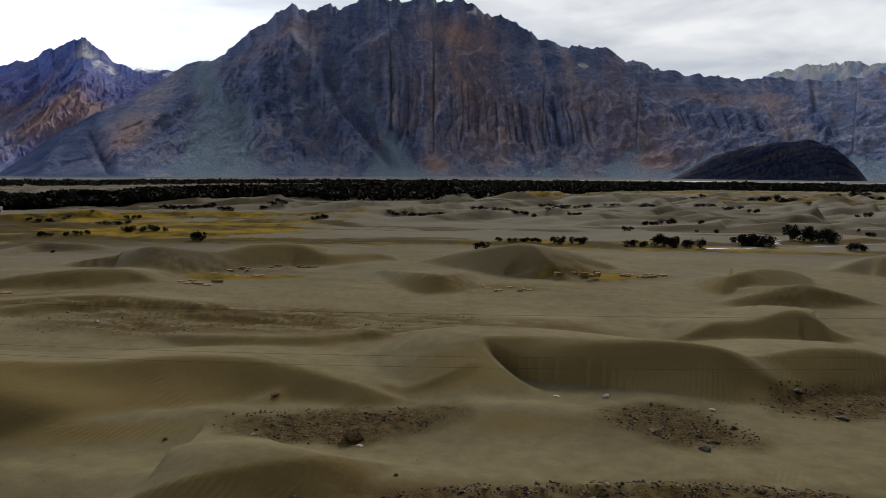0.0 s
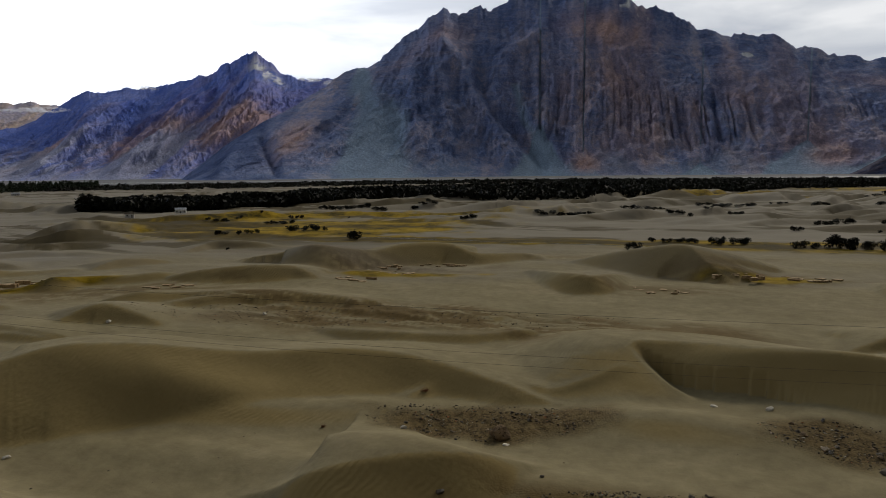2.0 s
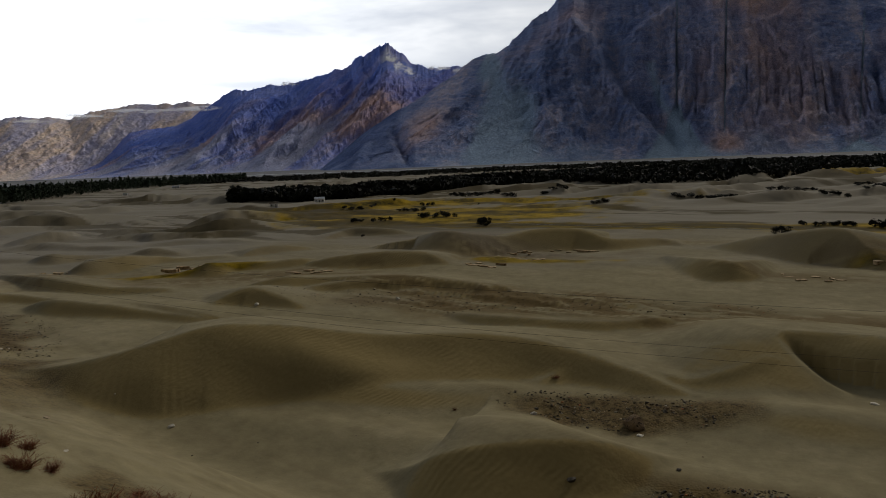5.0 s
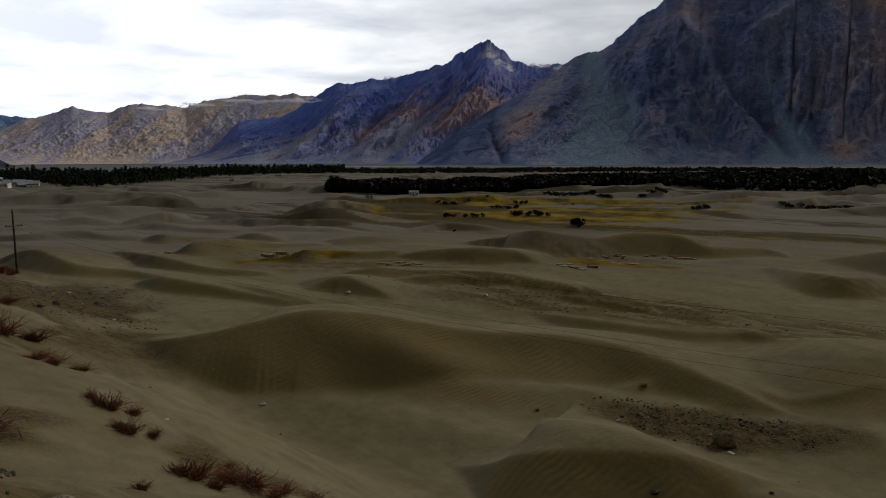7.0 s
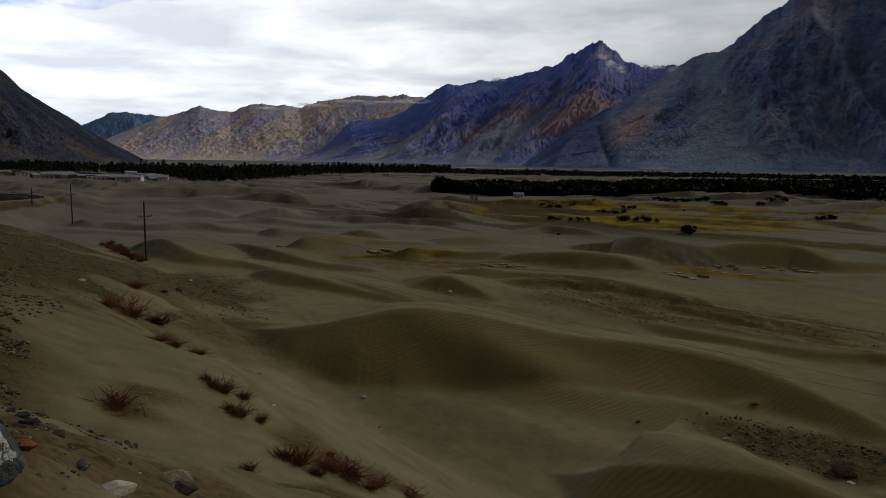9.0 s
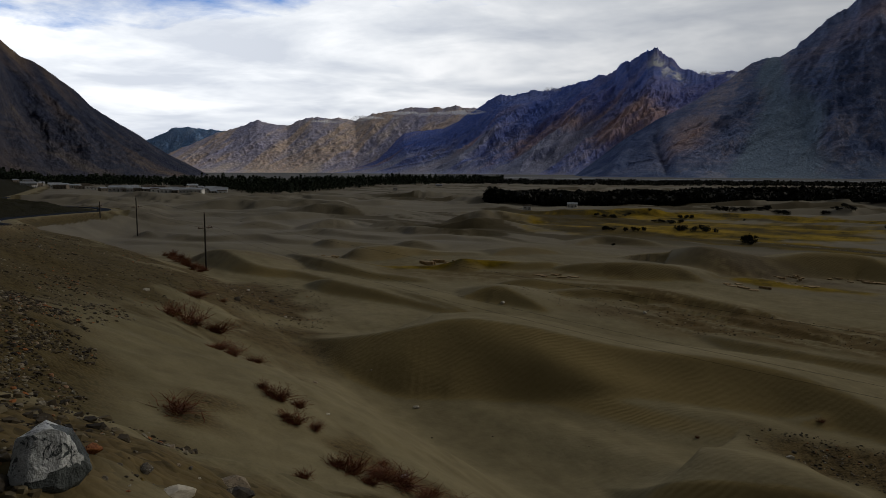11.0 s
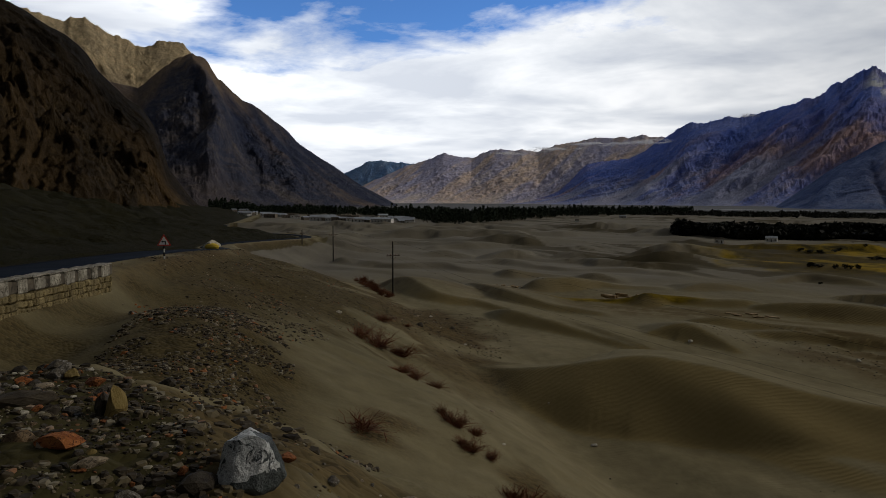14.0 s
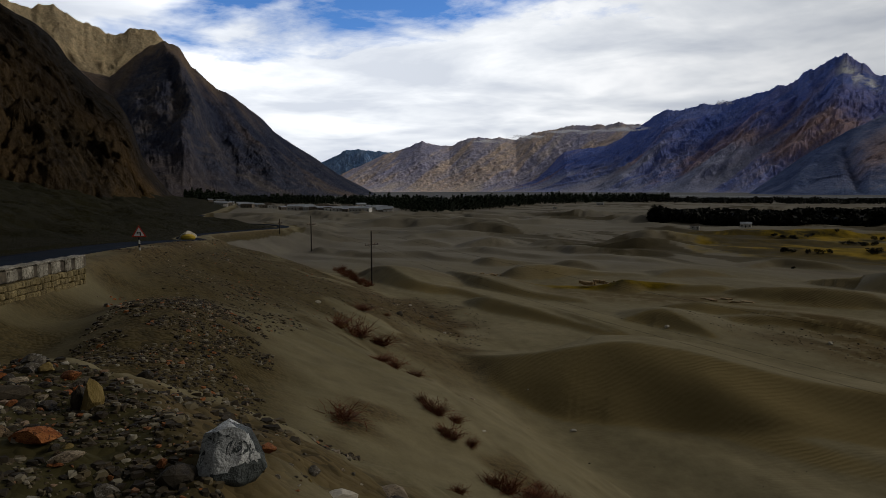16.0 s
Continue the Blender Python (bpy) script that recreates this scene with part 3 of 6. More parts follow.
    # the bank takes part of that dark colour as painted shade
    soil_and_shade = np.maximum(soil_and_shade, 0.45 * smooth(3.2, 4.5, s) * (1 - smooth(11, 17, s + 3 * fbm(xf / 7, yf / 7, 3, 29))) * smooth(6, 12, rr))
    shingle = smooth(700, 1000, rr + 120 * fbm(xf / 300, yf / 90, 4, 17)) * (s > 0)
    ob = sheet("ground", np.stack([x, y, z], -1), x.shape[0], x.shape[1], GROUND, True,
               {"slip": slip, "gravel": gravel, "grass": grass, "scree": scree, "shingle": shingle, "soil_and_shade": soil_and_shade, "silt": silt, "damp": damp, "crust": crust})
    return tagged(ob, "grey-tan desert floor with wind-blown dunes and gravel", "ground", kind="structure")


# x, y, half-lengths, turn: bare stony patches between the dunes
GRAVEL = [(-5.5, 34.6, 5.8, 2.2, 8), (11.8, 34.0, 4.0, 2.3, -20), (6.5, 25.6, 9.0, 1.6, 4), (22.0, 38.0, 5.0, 2.2, 12), (-55, 35, 15, 4.5, -28), (-18.5, 4.4, 7.5, 2.3, -20), (-45, 13.5, 26, 5, -23)]
# x, y, half-lengths, turn, share: streaks of bare crust and painted shadow
CRUST_SHADES = [(-14, 58, 26, 5.5, -8, 0.9), (-26, 87, 12, 5, 5, 0.85), (19, 84, 9, 3.5, 0, 0.85), (38, 70, 9, 4, 12, 0.6), (6.5, 25.4, 10, 2.6, 4, 0.8), (-52, 66, 14, 4, 30, 0.7), (-75, 58, 16, 3.5, 32, 0.6), (5, 76, 10, 2.5, 0, 0.6), (-40, 108, 24, 4, 12, 0.5), (-4, 104, 26, 3, -4, 0.4)]
# x, y, half-lengths, turn: yellowed grass on damp ground
GRASS = [(-64, 150, 40, 28, 20, 0.25, 0.2), (-95, 178, 36, 16, 35, 0.25, 0.25), (-20, 126, 60, 5, -4, 0.3, 0.3), (0, 124, 70, 5, 0), (70, 128, 40, 4, 10), (-24, 83, 8, 2.2, 5), (20, 84, 7, 2, 0), (-62, 67, 9, 1.6, 38), (200, 480, 220, 60, -20), (118, 324, 115, 20, -20, 0.3, 0.3), (30, 118, 45, 4, -12, 0.4, 0.3), (-60, 195, 40, 12, 10)]
make_land()


# ---------------------------------------------------------------- mountains
def mountain(name, label, ridge, foot, mat, cols=500, rows=120, seed=1, gully=1.0, crag=1.0, jag=1.0, foot_z=-25.0, shape=1.25, shear=4.0, marks=None, flutes=None, ribs=()):
    """ridge: (azimuth, distance, height) from one end to the other; foot: (azimuth, distance). The front runs from the foot up to the ridge and down behind.
    ribs: (places (azimuth, share of the slope), half-width in degrees, metres); gullies have minus metres."""
    rg, ft = np.array(ridge, float), np.array(foot, float)
    order, fo = np.argsort(rg[:, 0]), np.argsort(ft[:, 0])
    rg, ft = rg[order], ft[fo]
    az = np.linspace(rg[0, 0], rg[-1, 0], cols)
    rr, zr = np.interp(az, rg[:, 0], rg[:, 1]), np.interp(az, rg[:, 0], rg[:, 2])
    rf = np.interp(az, ft[:, 0], ft[:, 1])
    span = rr * np.radians(1.0)  # metres in a degree
    rel = np.clip(zr - foot_z, 1, None)
    teeth = jag * 0.026 * rel * (fbm(az * span / 90, az * 0 + seed, 5, seed, 0.62) - 0.3 * np.abs(fbm(az * span / 35, az * 0, 3, seed + 2))) * smooth(0, 0.08, rel / rel.max())
    v = np.concatenate([np.linspace(0, 1, rows), 1 + np.linspace(0.08, 1.0, 10)])[:, None]
    front = np.clip(v, 0, 1) * np.ones_like(az)[None]
    behind = np.clip(v - 1, 0, 1)
    azg = az[None] * np.ones_like(v)
    r = rf + (rr - rf) * front + behind * rel
    z = foot_z + (zr - foot_z) * front ** shape + teeth * front ** 14 - behind * (zr - foot_z) * 0.9
    # streaks run down the fall line, aslant where the slope faces aside
    tilt = shear(azg) if callable(shear) else shear
    q = (azg + tilt * (front - 0.5)) * span / (0.41 * rel.max()) + seed * 3.3
    w = 0.40 * fbm(q * 1.1, front * 4.5 + seed, 4, seed + 20)
    mx, my = azg * span / (0.37 * rel.max()), front * rel / (0.27 * rel.max())
    zones = {"talus": smooth(0.20, 0.03, front + 0.12 * fbm(q * 2, front * 3, 4, seed + 50)) * (v <= 1) * 0.55, "ochre": smooth(0.1, 0.7, fbm(q * 1.5, front * 1.6, 5, seed + 61)) * 0.8,
             "dark": smooth(0.0, 0.6, fbm(q * 1.1 + 7, front * 1.3, 5, seed + 63, 0.6)) * 0.8,
             "streak": np.clip(0.5 + 0.55 * fbm(q * 5 + w, front * 1.4, 5, seed + 65, 0.62), 0, 1), "snow": np.zeros_like(azg)}
    if marks:
        marks(zones, azg, front, z, q)
    bare = 1 - 0.65 * np.clip(zones["talus"], 0, 1)
    cut = ridged(q * 1.1 + w, front * 3.2 + 0.5 * q, 6, seed + 3, 0.58)
    rock = ridged(mx * 4.0 + 0.8 * w, my * 3.2 + 0.7 * mx, 6, seed + 9, 0.62)
    body = np.sin(np.pi * np.clip(front, 0, 1) ** 0.8) ** 0.8
    env = np.where(v <= 1, body + 0.12 * front, 0.15 * (1 - behind))
    size = (0.6 * rel + 0.4 * rel.max() * smooth(0, 0.25, rel / rel.max())) * np.ones_like(v)
    fine = ridged(q * 7.0 + 2.5 * w, front * 5.0 + 1.3 * q, 4, seed + 29, 0.6)
    chips = ridged(mx * 17 + 2 * w, my * 13 - 5 * mx, 3, seed + 33, 0.6)
    out = env * size * (0.017 * gully * cut * (0.3 + 0.7 * bare) + 0.010 * crag * rock * bare + 0.0048 * gully * fine * bare + 0.0030 * crag * chips * bare)
    if flutes:
        slit = 1 - np.abs(wave(q * 13 + 0.5 * w, front * 2.2, seed + 13)) * 2.4
        out = out - flutes(azg, front) * (24 * np.clip(slit, 0, 1) ** 1.3 + 7 * ridged(q * 17 + w, front * 3, 2, seed + 14))
    for places, half, metres in ribs:
        p = np.array(sorted(places, key=lambda k: k[1]))
        d = (azg + 0.35 * half * fbm(q * 4, front * 6, 3, seed + 70) - np.interp(front, p[:, 1], p[:, 0])) / half
        out = out + 0.6 * metres * (0.5 + 0.5 * np.cos(np.pi * np.clip(d, -1, 1))) * smooth(p[0, 1] - 0.15, p[0, 1] + 0.15, front) * (1 - smooth(p[-1, 1] - 0.12, p[-1, 1] + 0.16, front))
    r = r - out
    z = z + 0.6 * env * out
    x, y = -np.sin(np.radians(az))[None] * r, np.cos(np.radians(az))[None] * r
    ob = sheet(name, np.stack([x, y, z], -1), len(v), cols, mat, False, {k: np.clip(k_v, 0, 1) for k, k_v in zones.items()})
    return tagged(ob, label, "mountain", kind="structure")


def by_angle(pairs, dist):
    """(azimuth, elevation) of a skyline at a distance, as (azimuth, distance, height)."""
    out = []
    for az, el in pairs:
        d = dist(az) if callable(dist) else dist
        out.append((az, d, EYE + d * math.tan(radians(el))))
    return out


def spot(az, v, a, b, wa, wb):
    return np.exp(-((az - a) / wa) ** 2 - ((v - b) / wb) ** 2)


def main_marks(zones, az, v, z, q):
    edge = fbm(q * 2.5, v * 3, 5, 77, 0.6)
    # the broad smooth fan of blue-grey scree, narrowing upwards
    mid, half = np.interp(v, [0, 0.4, 0.9], [17.8, 17.6, 18.4]), np.interp(v, [0, 0.4, 0.8, 1], [4.6, 2.7, 1.3, 0.2])
    fan = 0.9 * (1 - smooth(0.45, 1.15, np.abs(az - mid) / half + 0.3 * edge))
    cones = np.maximum.reduce([1 - smooth(0.7, 1.0, np.abs(az - a) / (w * np.clip(1 - v / h, 0.01, 1)) + 0.25 * edge) for a, w, h in ((4.2, 2.6, 0.30), (0.8, 3.4, 0.14), (-15.2, 4.8, 0.30), (-20.5, 3.5, 0.3), (-8, 2.5, 0.12), (-30, 5, 0.3))])
    chute = np.clip(1 - np.abs(az - np.interp(v, [0.1, 0.22, 0.32, 0.5], [2.8, 4.4, 5.4, 6.2])) / 0.5, 0, 1) * (v < 0.5)
    zones["talus"] = np.maximum.reduce([fan, cones, chute * 0.8, zones["talus"] * 0.6])
    brown = 1.3 * spot(az, v, 23.8, 0.55, 1.5, 0.2) + 0.8 * spot(az, v, -1.5, 0.8, 4, 0.09) + 0.8 * spot(az, v, 13, 0.84, 3, 0.08) + 0.8 * spot(az, v, -21, 0.8, 4, 0.06) + 0.6 * smooth(10, 4, az) * spot(az, v, -5, 0.4, 14, 0.22)
    red = spot(az, v, 0.6, 0.10, 1.3, 0.06) + spot(az, v, -16.9, 0.2, 1.7, 0.1)
    zones["talus"] = zones["talus"] * (1 - np.clip(red * 1.2, 0, 1))
    zones["ochre"] = np.clip(zones["ochre"] * 0.45 * smooth(14, 6, az) + brown * np.clip(0.7 + 0.5 * edge, 0, 1) + red, 0, 1)
    top = smooth(0.72, 0.95, v + 0.08 * edge) * (az < 11) * (az > -18)
    zones["dark"] = np.clip(zones["dark"] * 0.35 + 0.45 * top + 0.35 * smooth(22.5, 25.5, az + 2.5 * edge) + 1.2 * smooth(26.2, 27.4, az + 0.9 * edge) + spot(az, v, 9.5, 0.35, 3.2, 0.3) * 0.5 + 0.5 * spot(az, v, 26, 0.33, 1.2, 0.3), 0, 1) * (1 - zones["talus"])
    zones["snow"] = smooth(0.5, 0.7, fbm(q * 6, v * 9, 3, 79)) * smooth(0.90, 0.95, v) * ((az < 1) & (az > -4)) + (spot(az, v, -11, 0.84, 0.5, 0.02) > 0.5)


def main_flutes(az, v):
    edge = 0.05 * fbm(az * 0.9, v * 0 + 3, 3, 55)
    a = smooth(-13, -11, az) * (1 - smooth(4, 7, az)) * smooth(0.20, 0.30, v + edge) * (1 - smooth(0.46, 0.58, v + edge)) * (0.55 + 0.45 * spot(az, v, -8, 0.4, 4, 1))
    b = 0.6 * smooth(-27, -24, az) * (1 - smooth(-18, -17, az)) * smooth(0.48, 0.54, v) * (1 - smooth(0.62, 0.7, v))
    return np.maximum(a, b)


mountain("mountain_main", "huge dark slate mountain tinted blue by haze, with gullied brown cliffs", by_angle(
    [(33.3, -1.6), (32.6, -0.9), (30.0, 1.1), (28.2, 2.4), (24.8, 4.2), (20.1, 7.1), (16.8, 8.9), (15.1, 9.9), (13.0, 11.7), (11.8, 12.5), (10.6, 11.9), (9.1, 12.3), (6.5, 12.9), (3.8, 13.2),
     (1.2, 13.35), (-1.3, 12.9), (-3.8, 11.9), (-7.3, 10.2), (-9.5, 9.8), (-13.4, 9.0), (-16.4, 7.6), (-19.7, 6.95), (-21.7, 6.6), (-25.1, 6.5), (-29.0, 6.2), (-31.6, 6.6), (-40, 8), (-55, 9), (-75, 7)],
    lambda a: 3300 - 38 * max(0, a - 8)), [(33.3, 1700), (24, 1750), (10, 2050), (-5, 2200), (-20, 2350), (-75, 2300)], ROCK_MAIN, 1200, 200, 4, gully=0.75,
    shear=lambda a: np.interp(a, [-20, -5, 5, 15, 30], [-4, -2, 1, 4, 7]), marks=main_marks, flutes=main_flutes,
    ribs=[([(12.3, 0.81), (10.6, 0.68), (8.8, 0.47), (7.5, 0.27), (6.9, 0.15)], 1.6, 60), ([(9.3, 0.65), (8.6, 0.49), (7.3, 0.31), (5.4, 0.18), (4.1, 0.1)], 1.1, -70), ([(3.8, 0.79), (5.9, 0.7), (8.0, 0.58)], 1.5, 45),
          ([(-14.0, 0.67), (-15.0, 0.51)], 0.5, -25), ([(-15.3, 0.73), (-15.8, 0.53)], 0.5, -30), ([(-12.1, 0.46), (-12.4, 0.32)], 0.5, -20), ([(-27.3, 0.9), (-27.5, 0.73)], 0.25, -40),
          ([(14.5, 0.75), (15.0, 0.4), (12.5, 0.1)], 1.3, 25), ([(26.5, 0.8), (25.6, 0.4), (25.0, 0.1)], 0.8, -40), ([(28.5, 0.7), (29.6, 0.2)], 1.0, 40)])


def knoll_marks(zones, az, v, z, q):
    zones["talus"] *= 0.2
    zones["ochre"] *= 0.7


mountain("mountain_knoll", "low dark hill on the far river bank", by_angle([(-17.4, -0.9), (-18.3, -0.5), (-19.6, 0.3), (-20.6, 0.9), (-21.9, 1.5), (-23.8, 1.85), (-25.3, 2.15), (-27.5, 2.1), (-29.0, 1.5), (-30.2, 0.4), (-31, -0.6)], 2250),
         [(-17, 2120), (-31, 2100)], ROCK_KNOLL, 360, 80, 12, gully=1.4, crag=2.2, jag=2.0, shape=0.95, shear=9.0, marks=knoll_marks)


def left_marks(zones, az, v, z, q):
    edge = fbm(q * 2, v * 3, 5, 87, 0.6)
    high = smooth(0.50, 0.72, v + 0.12 * edge + 0.03 * np.sin(az * 1.3))
    zones["dark"] = np.clip(high + 0.5 * zones["dark"], 0, 1)
    zones["ochre"] = np.clip(zones["ochre"] * 1.2 + 0.35 * spot(az, v, 28, 0.45, 8, 0.25), 0, 1) * (1 - 0.8 * high)
    zones["talus"] = np.maximum(zones["talus"], 0.8 * smooth(0.25, 0.6, fbm(q * 1.6 + 4, v * 0.7, 4, 88)) * (1 - smooth(0.35, 0.6, v)))
    zones["snow"] = smooth(0.1, 0.4, fbm(q * 7, v * 14, 4, 89)) * np.clip(1.6 * spot(az, v, 26.2, 0.88, 0.6, 0.06) + 1.2 * spot(az, v, 24.9, 0.90, 0.5, 0.04) + spot(az, v, 20.8, 0.94, 0.5, 0.03), 0, 1)


mountain("mountain_left_far", "brown mountain range tinted violet by haze, with a jagged peak", by_angle(
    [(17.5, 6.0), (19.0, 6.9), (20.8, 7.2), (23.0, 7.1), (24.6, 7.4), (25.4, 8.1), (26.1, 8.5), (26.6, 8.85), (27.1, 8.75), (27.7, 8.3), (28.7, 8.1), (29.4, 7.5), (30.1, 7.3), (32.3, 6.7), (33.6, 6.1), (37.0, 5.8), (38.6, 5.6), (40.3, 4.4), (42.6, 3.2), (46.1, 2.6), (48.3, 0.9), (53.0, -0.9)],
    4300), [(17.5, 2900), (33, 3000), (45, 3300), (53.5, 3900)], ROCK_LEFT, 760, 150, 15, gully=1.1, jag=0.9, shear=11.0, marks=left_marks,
    ribs=[([(26.5, 0.75), (29.5, 0.4), (33, 0.1)], 1.6, 90), ([(30.5, 0.8), (34, 0.4), (37, 0.1)], 1.5, 90), ([(36.5, 0.85), (39.5, 0.45), (42.5, 0.1)], 1.6, 90), ([(28.4, 0.6), (31.5, 0.2)], 1.0, -60), ([(35.0, 0.65), (38.0, 0.2)], 1.0, -60)])
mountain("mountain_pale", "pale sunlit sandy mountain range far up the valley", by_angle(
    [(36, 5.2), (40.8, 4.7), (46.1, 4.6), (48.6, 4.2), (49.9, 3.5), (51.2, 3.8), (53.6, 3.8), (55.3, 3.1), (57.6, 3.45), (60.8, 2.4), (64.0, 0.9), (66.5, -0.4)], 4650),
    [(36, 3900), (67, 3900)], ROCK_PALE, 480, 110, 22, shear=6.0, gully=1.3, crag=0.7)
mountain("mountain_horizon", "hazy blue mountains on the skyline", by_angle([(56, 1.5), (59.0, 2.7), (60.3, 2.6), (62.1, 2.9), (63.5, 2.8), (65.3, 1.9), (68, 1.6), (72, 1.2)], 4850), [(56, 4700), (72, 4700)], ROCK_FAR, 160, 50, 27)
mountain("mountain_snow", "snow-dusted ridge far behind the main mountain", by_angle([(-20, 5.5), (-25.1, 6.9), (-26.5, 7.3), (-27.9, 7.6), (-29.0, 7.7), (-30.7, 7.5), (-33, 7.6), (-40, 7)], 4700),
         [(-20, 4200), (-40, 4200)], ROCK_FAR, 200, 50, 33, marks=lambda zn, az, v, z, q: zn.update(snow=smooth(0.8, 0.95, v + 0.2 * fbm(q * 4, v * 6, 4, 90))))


def gold_marks(zones, az, v, z, q):
    # sunlit upper slopes are painted more golden
    zones["ochre"] = np.maximum(zones["ochre"], smooth(0.35, 0.8, v) * 0.9)
    zones["dark"] *= 0.6


mountain("mountain_gold", "high ridge coloured golden as by sunlight, behind the dark cliffs", by_angle([(75.5, 9.0), (77.6, 11.0), (78.5, 11.3), (79.6, 11.3), (80.9, 10.9), (81.9, 11.1), (83.2, 12.1), (84.2, 12.5), (85.4, 12.1), (86.6, 12.3), (88, 12.8), (94, 13), (120, 14)], 3100),
         [(76, 2300), (120, 2300)], ROCK_GOLD, 420, 120, 39, jag=0.8, shear=-6.0, marks=gold_marks)


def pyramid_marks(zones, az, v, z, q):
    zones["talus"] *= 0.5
    # the lit summit is a painted highlight on top of the ochre beds
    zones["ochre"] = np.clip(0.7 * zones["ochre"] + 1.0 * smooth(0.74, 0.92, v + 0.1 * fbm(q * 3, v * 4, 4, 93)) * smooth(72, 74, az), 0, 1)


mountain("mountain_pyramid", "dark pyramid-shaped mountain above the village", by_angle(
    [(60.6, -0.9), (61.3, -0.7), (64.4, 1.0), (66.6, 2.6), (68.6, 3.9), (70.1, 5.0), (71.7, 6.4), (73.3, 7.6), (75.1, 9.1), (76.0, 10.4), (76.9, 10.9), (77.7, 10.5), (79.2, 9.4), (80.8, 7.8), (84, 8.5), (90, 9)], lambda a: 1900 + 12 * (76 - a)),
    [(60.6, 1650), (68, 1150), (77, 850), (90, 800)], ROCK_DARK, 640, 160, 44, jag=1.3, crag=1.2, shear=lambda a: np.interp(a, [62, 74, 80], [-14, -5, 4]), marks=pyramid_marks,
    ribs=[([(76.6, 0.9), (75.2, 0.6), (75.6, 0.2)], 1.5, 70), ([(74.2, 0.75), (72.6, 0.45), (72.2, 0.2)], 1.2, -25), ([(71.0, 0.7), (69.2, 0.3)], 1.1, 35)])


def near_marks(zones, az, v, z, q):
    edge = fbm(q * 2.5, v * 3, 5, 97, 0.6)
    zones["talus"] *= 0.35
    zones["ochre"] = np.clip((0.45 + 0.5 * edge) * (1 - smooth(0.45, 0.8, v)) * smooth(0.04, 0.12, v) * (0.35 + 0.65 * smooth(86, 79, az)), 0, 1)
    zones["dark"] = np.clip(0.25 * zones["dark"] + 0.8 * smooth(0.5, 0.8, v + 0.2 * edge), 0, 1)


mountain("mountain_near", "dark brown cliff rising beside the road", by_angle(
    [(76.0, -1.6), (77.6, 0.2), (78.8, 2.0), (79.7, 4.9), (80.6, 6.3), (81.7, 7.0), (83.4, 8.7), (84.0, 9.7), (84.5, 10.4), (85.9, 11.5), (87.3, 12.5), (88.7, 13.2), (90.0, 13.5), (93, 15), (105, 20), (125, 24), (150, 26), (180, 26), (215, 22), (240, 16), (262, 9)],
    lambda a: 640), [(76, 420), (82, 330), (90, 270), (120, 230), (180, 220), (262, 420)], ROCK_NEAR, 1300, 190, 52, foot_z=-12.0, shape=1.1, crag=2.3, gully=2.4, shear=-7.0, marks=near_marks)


# ---------------------------------------------------------------- helpers for things
def empty(name, x, y, z, turn=0.0):
    ob = new(name)
    ob.empty_display_size = 0.2
    ob.matrix_basis = pose(x, y, z, 0, 0, turn)
    return ob


def link_mesh(name, me, mat, parent=None, label=""):
    if mat is not None and not me.materials:
        me.materials.append(mat)
    ob = new(name, me)
    ob.parent = parent
    if label:
        ob["label"] = label
    return ob


def part(name, bm, mat, parent=None, label="", flat=True):
    me = bpy.data.meshes.new(name)
    bm.normal_update()
    bm.to_mesh(me)
    bm.free()
    if not flat:
        me.polygons.foreach_set("use_smooth", np.ones(len(me.polygons), bool))
    return link_mesh(name, me, mat, parent, label)


def add_box(bm, cx, cy, cz, sx, sy, sz, turn=0.0, bevel=0.0):
    made = bmesh.ops.create_cube(bm, size=1.0, matrix=pose(cx, cy, cz, 0, 0, turn) @ Matrix.Diagonal((sx, sy, sz, 1)))
    if bevel:
        edges = list({e for v in made["verts"] for e in v.link_edges})
        bmesh.ops.bevel(bm, geom=edges, offset=bevel, segments=1, affect="EDGES")
    return bm


def box(*args, **kw):
    return add_box(bmesh.new(), *args, **kw)


def add_rod(bm, a, b, r0, r1=None, sides=8):
    a, b = Vector(a), Vector(b)
    d = b - a
    m = Matrix.Translation((a + b) / 2) @ d.to_track_quat("Z", "Y").to_matrix().to_4x4()
    bmesh.ops.create_cone(bm, cap_ends=True, segments=sides, radius1=r0, radius2=r0 if r1 is None else r1, depth=d.length, matrix=m)
    return bm


def rod(*args, **kw):
    return add_rod(bmesh.new(), *args, **kw)


def soup(name, points, faces, mat):
    me = bpy.data.meshes.new(name)
    me.from_pydata(points, [], faces)
    me.materials.append(mat)
    return me


def surface(name, a, b, scale, rough=0.9, relief=0.02, fleck=None, random_tint=0.0):
    m, t, bsdf = material(name)
    obj = node(t, "ShaderNodeTexCoord").outputs["Object"]
    big = noise_fac(t, obj, scale, 8, 0.62, 0.4)
    c = mix(t, ramp(t, big, (0.36, 0.0), (0.64, 1.0)), a, b)
    if fleck:
        c = mix(t, ramp(t, noise_fac(t, obj, scale * 2.3, 6, 0.7, 1.5), (0.54, 0.0), (0.60, 1.0)), c, fleck)
    if random_tint:
        rnd = node(t, "ShaderNodeObjectInfo").outputs["Random"]
        c = mix(t, 1.0, c, ramp(t, rnd, (0.0, 1 - random_tint), (1.0, 1 + random_tint)), "MULTIPLY")
    finish(t, bsdf, c, rough, noise_fac(t, obj, scale * 6, 7, 0.65), 0.8, relief)
    return m


def foliage(name, a, b):
    m, t, bsdf = material(name)
    g = node(t, "ShaderNodeNewGeometry")
    finish(t, bsdf, mix(t, g.outputs["Random Per Island"], a, b), 0.85)
    return m


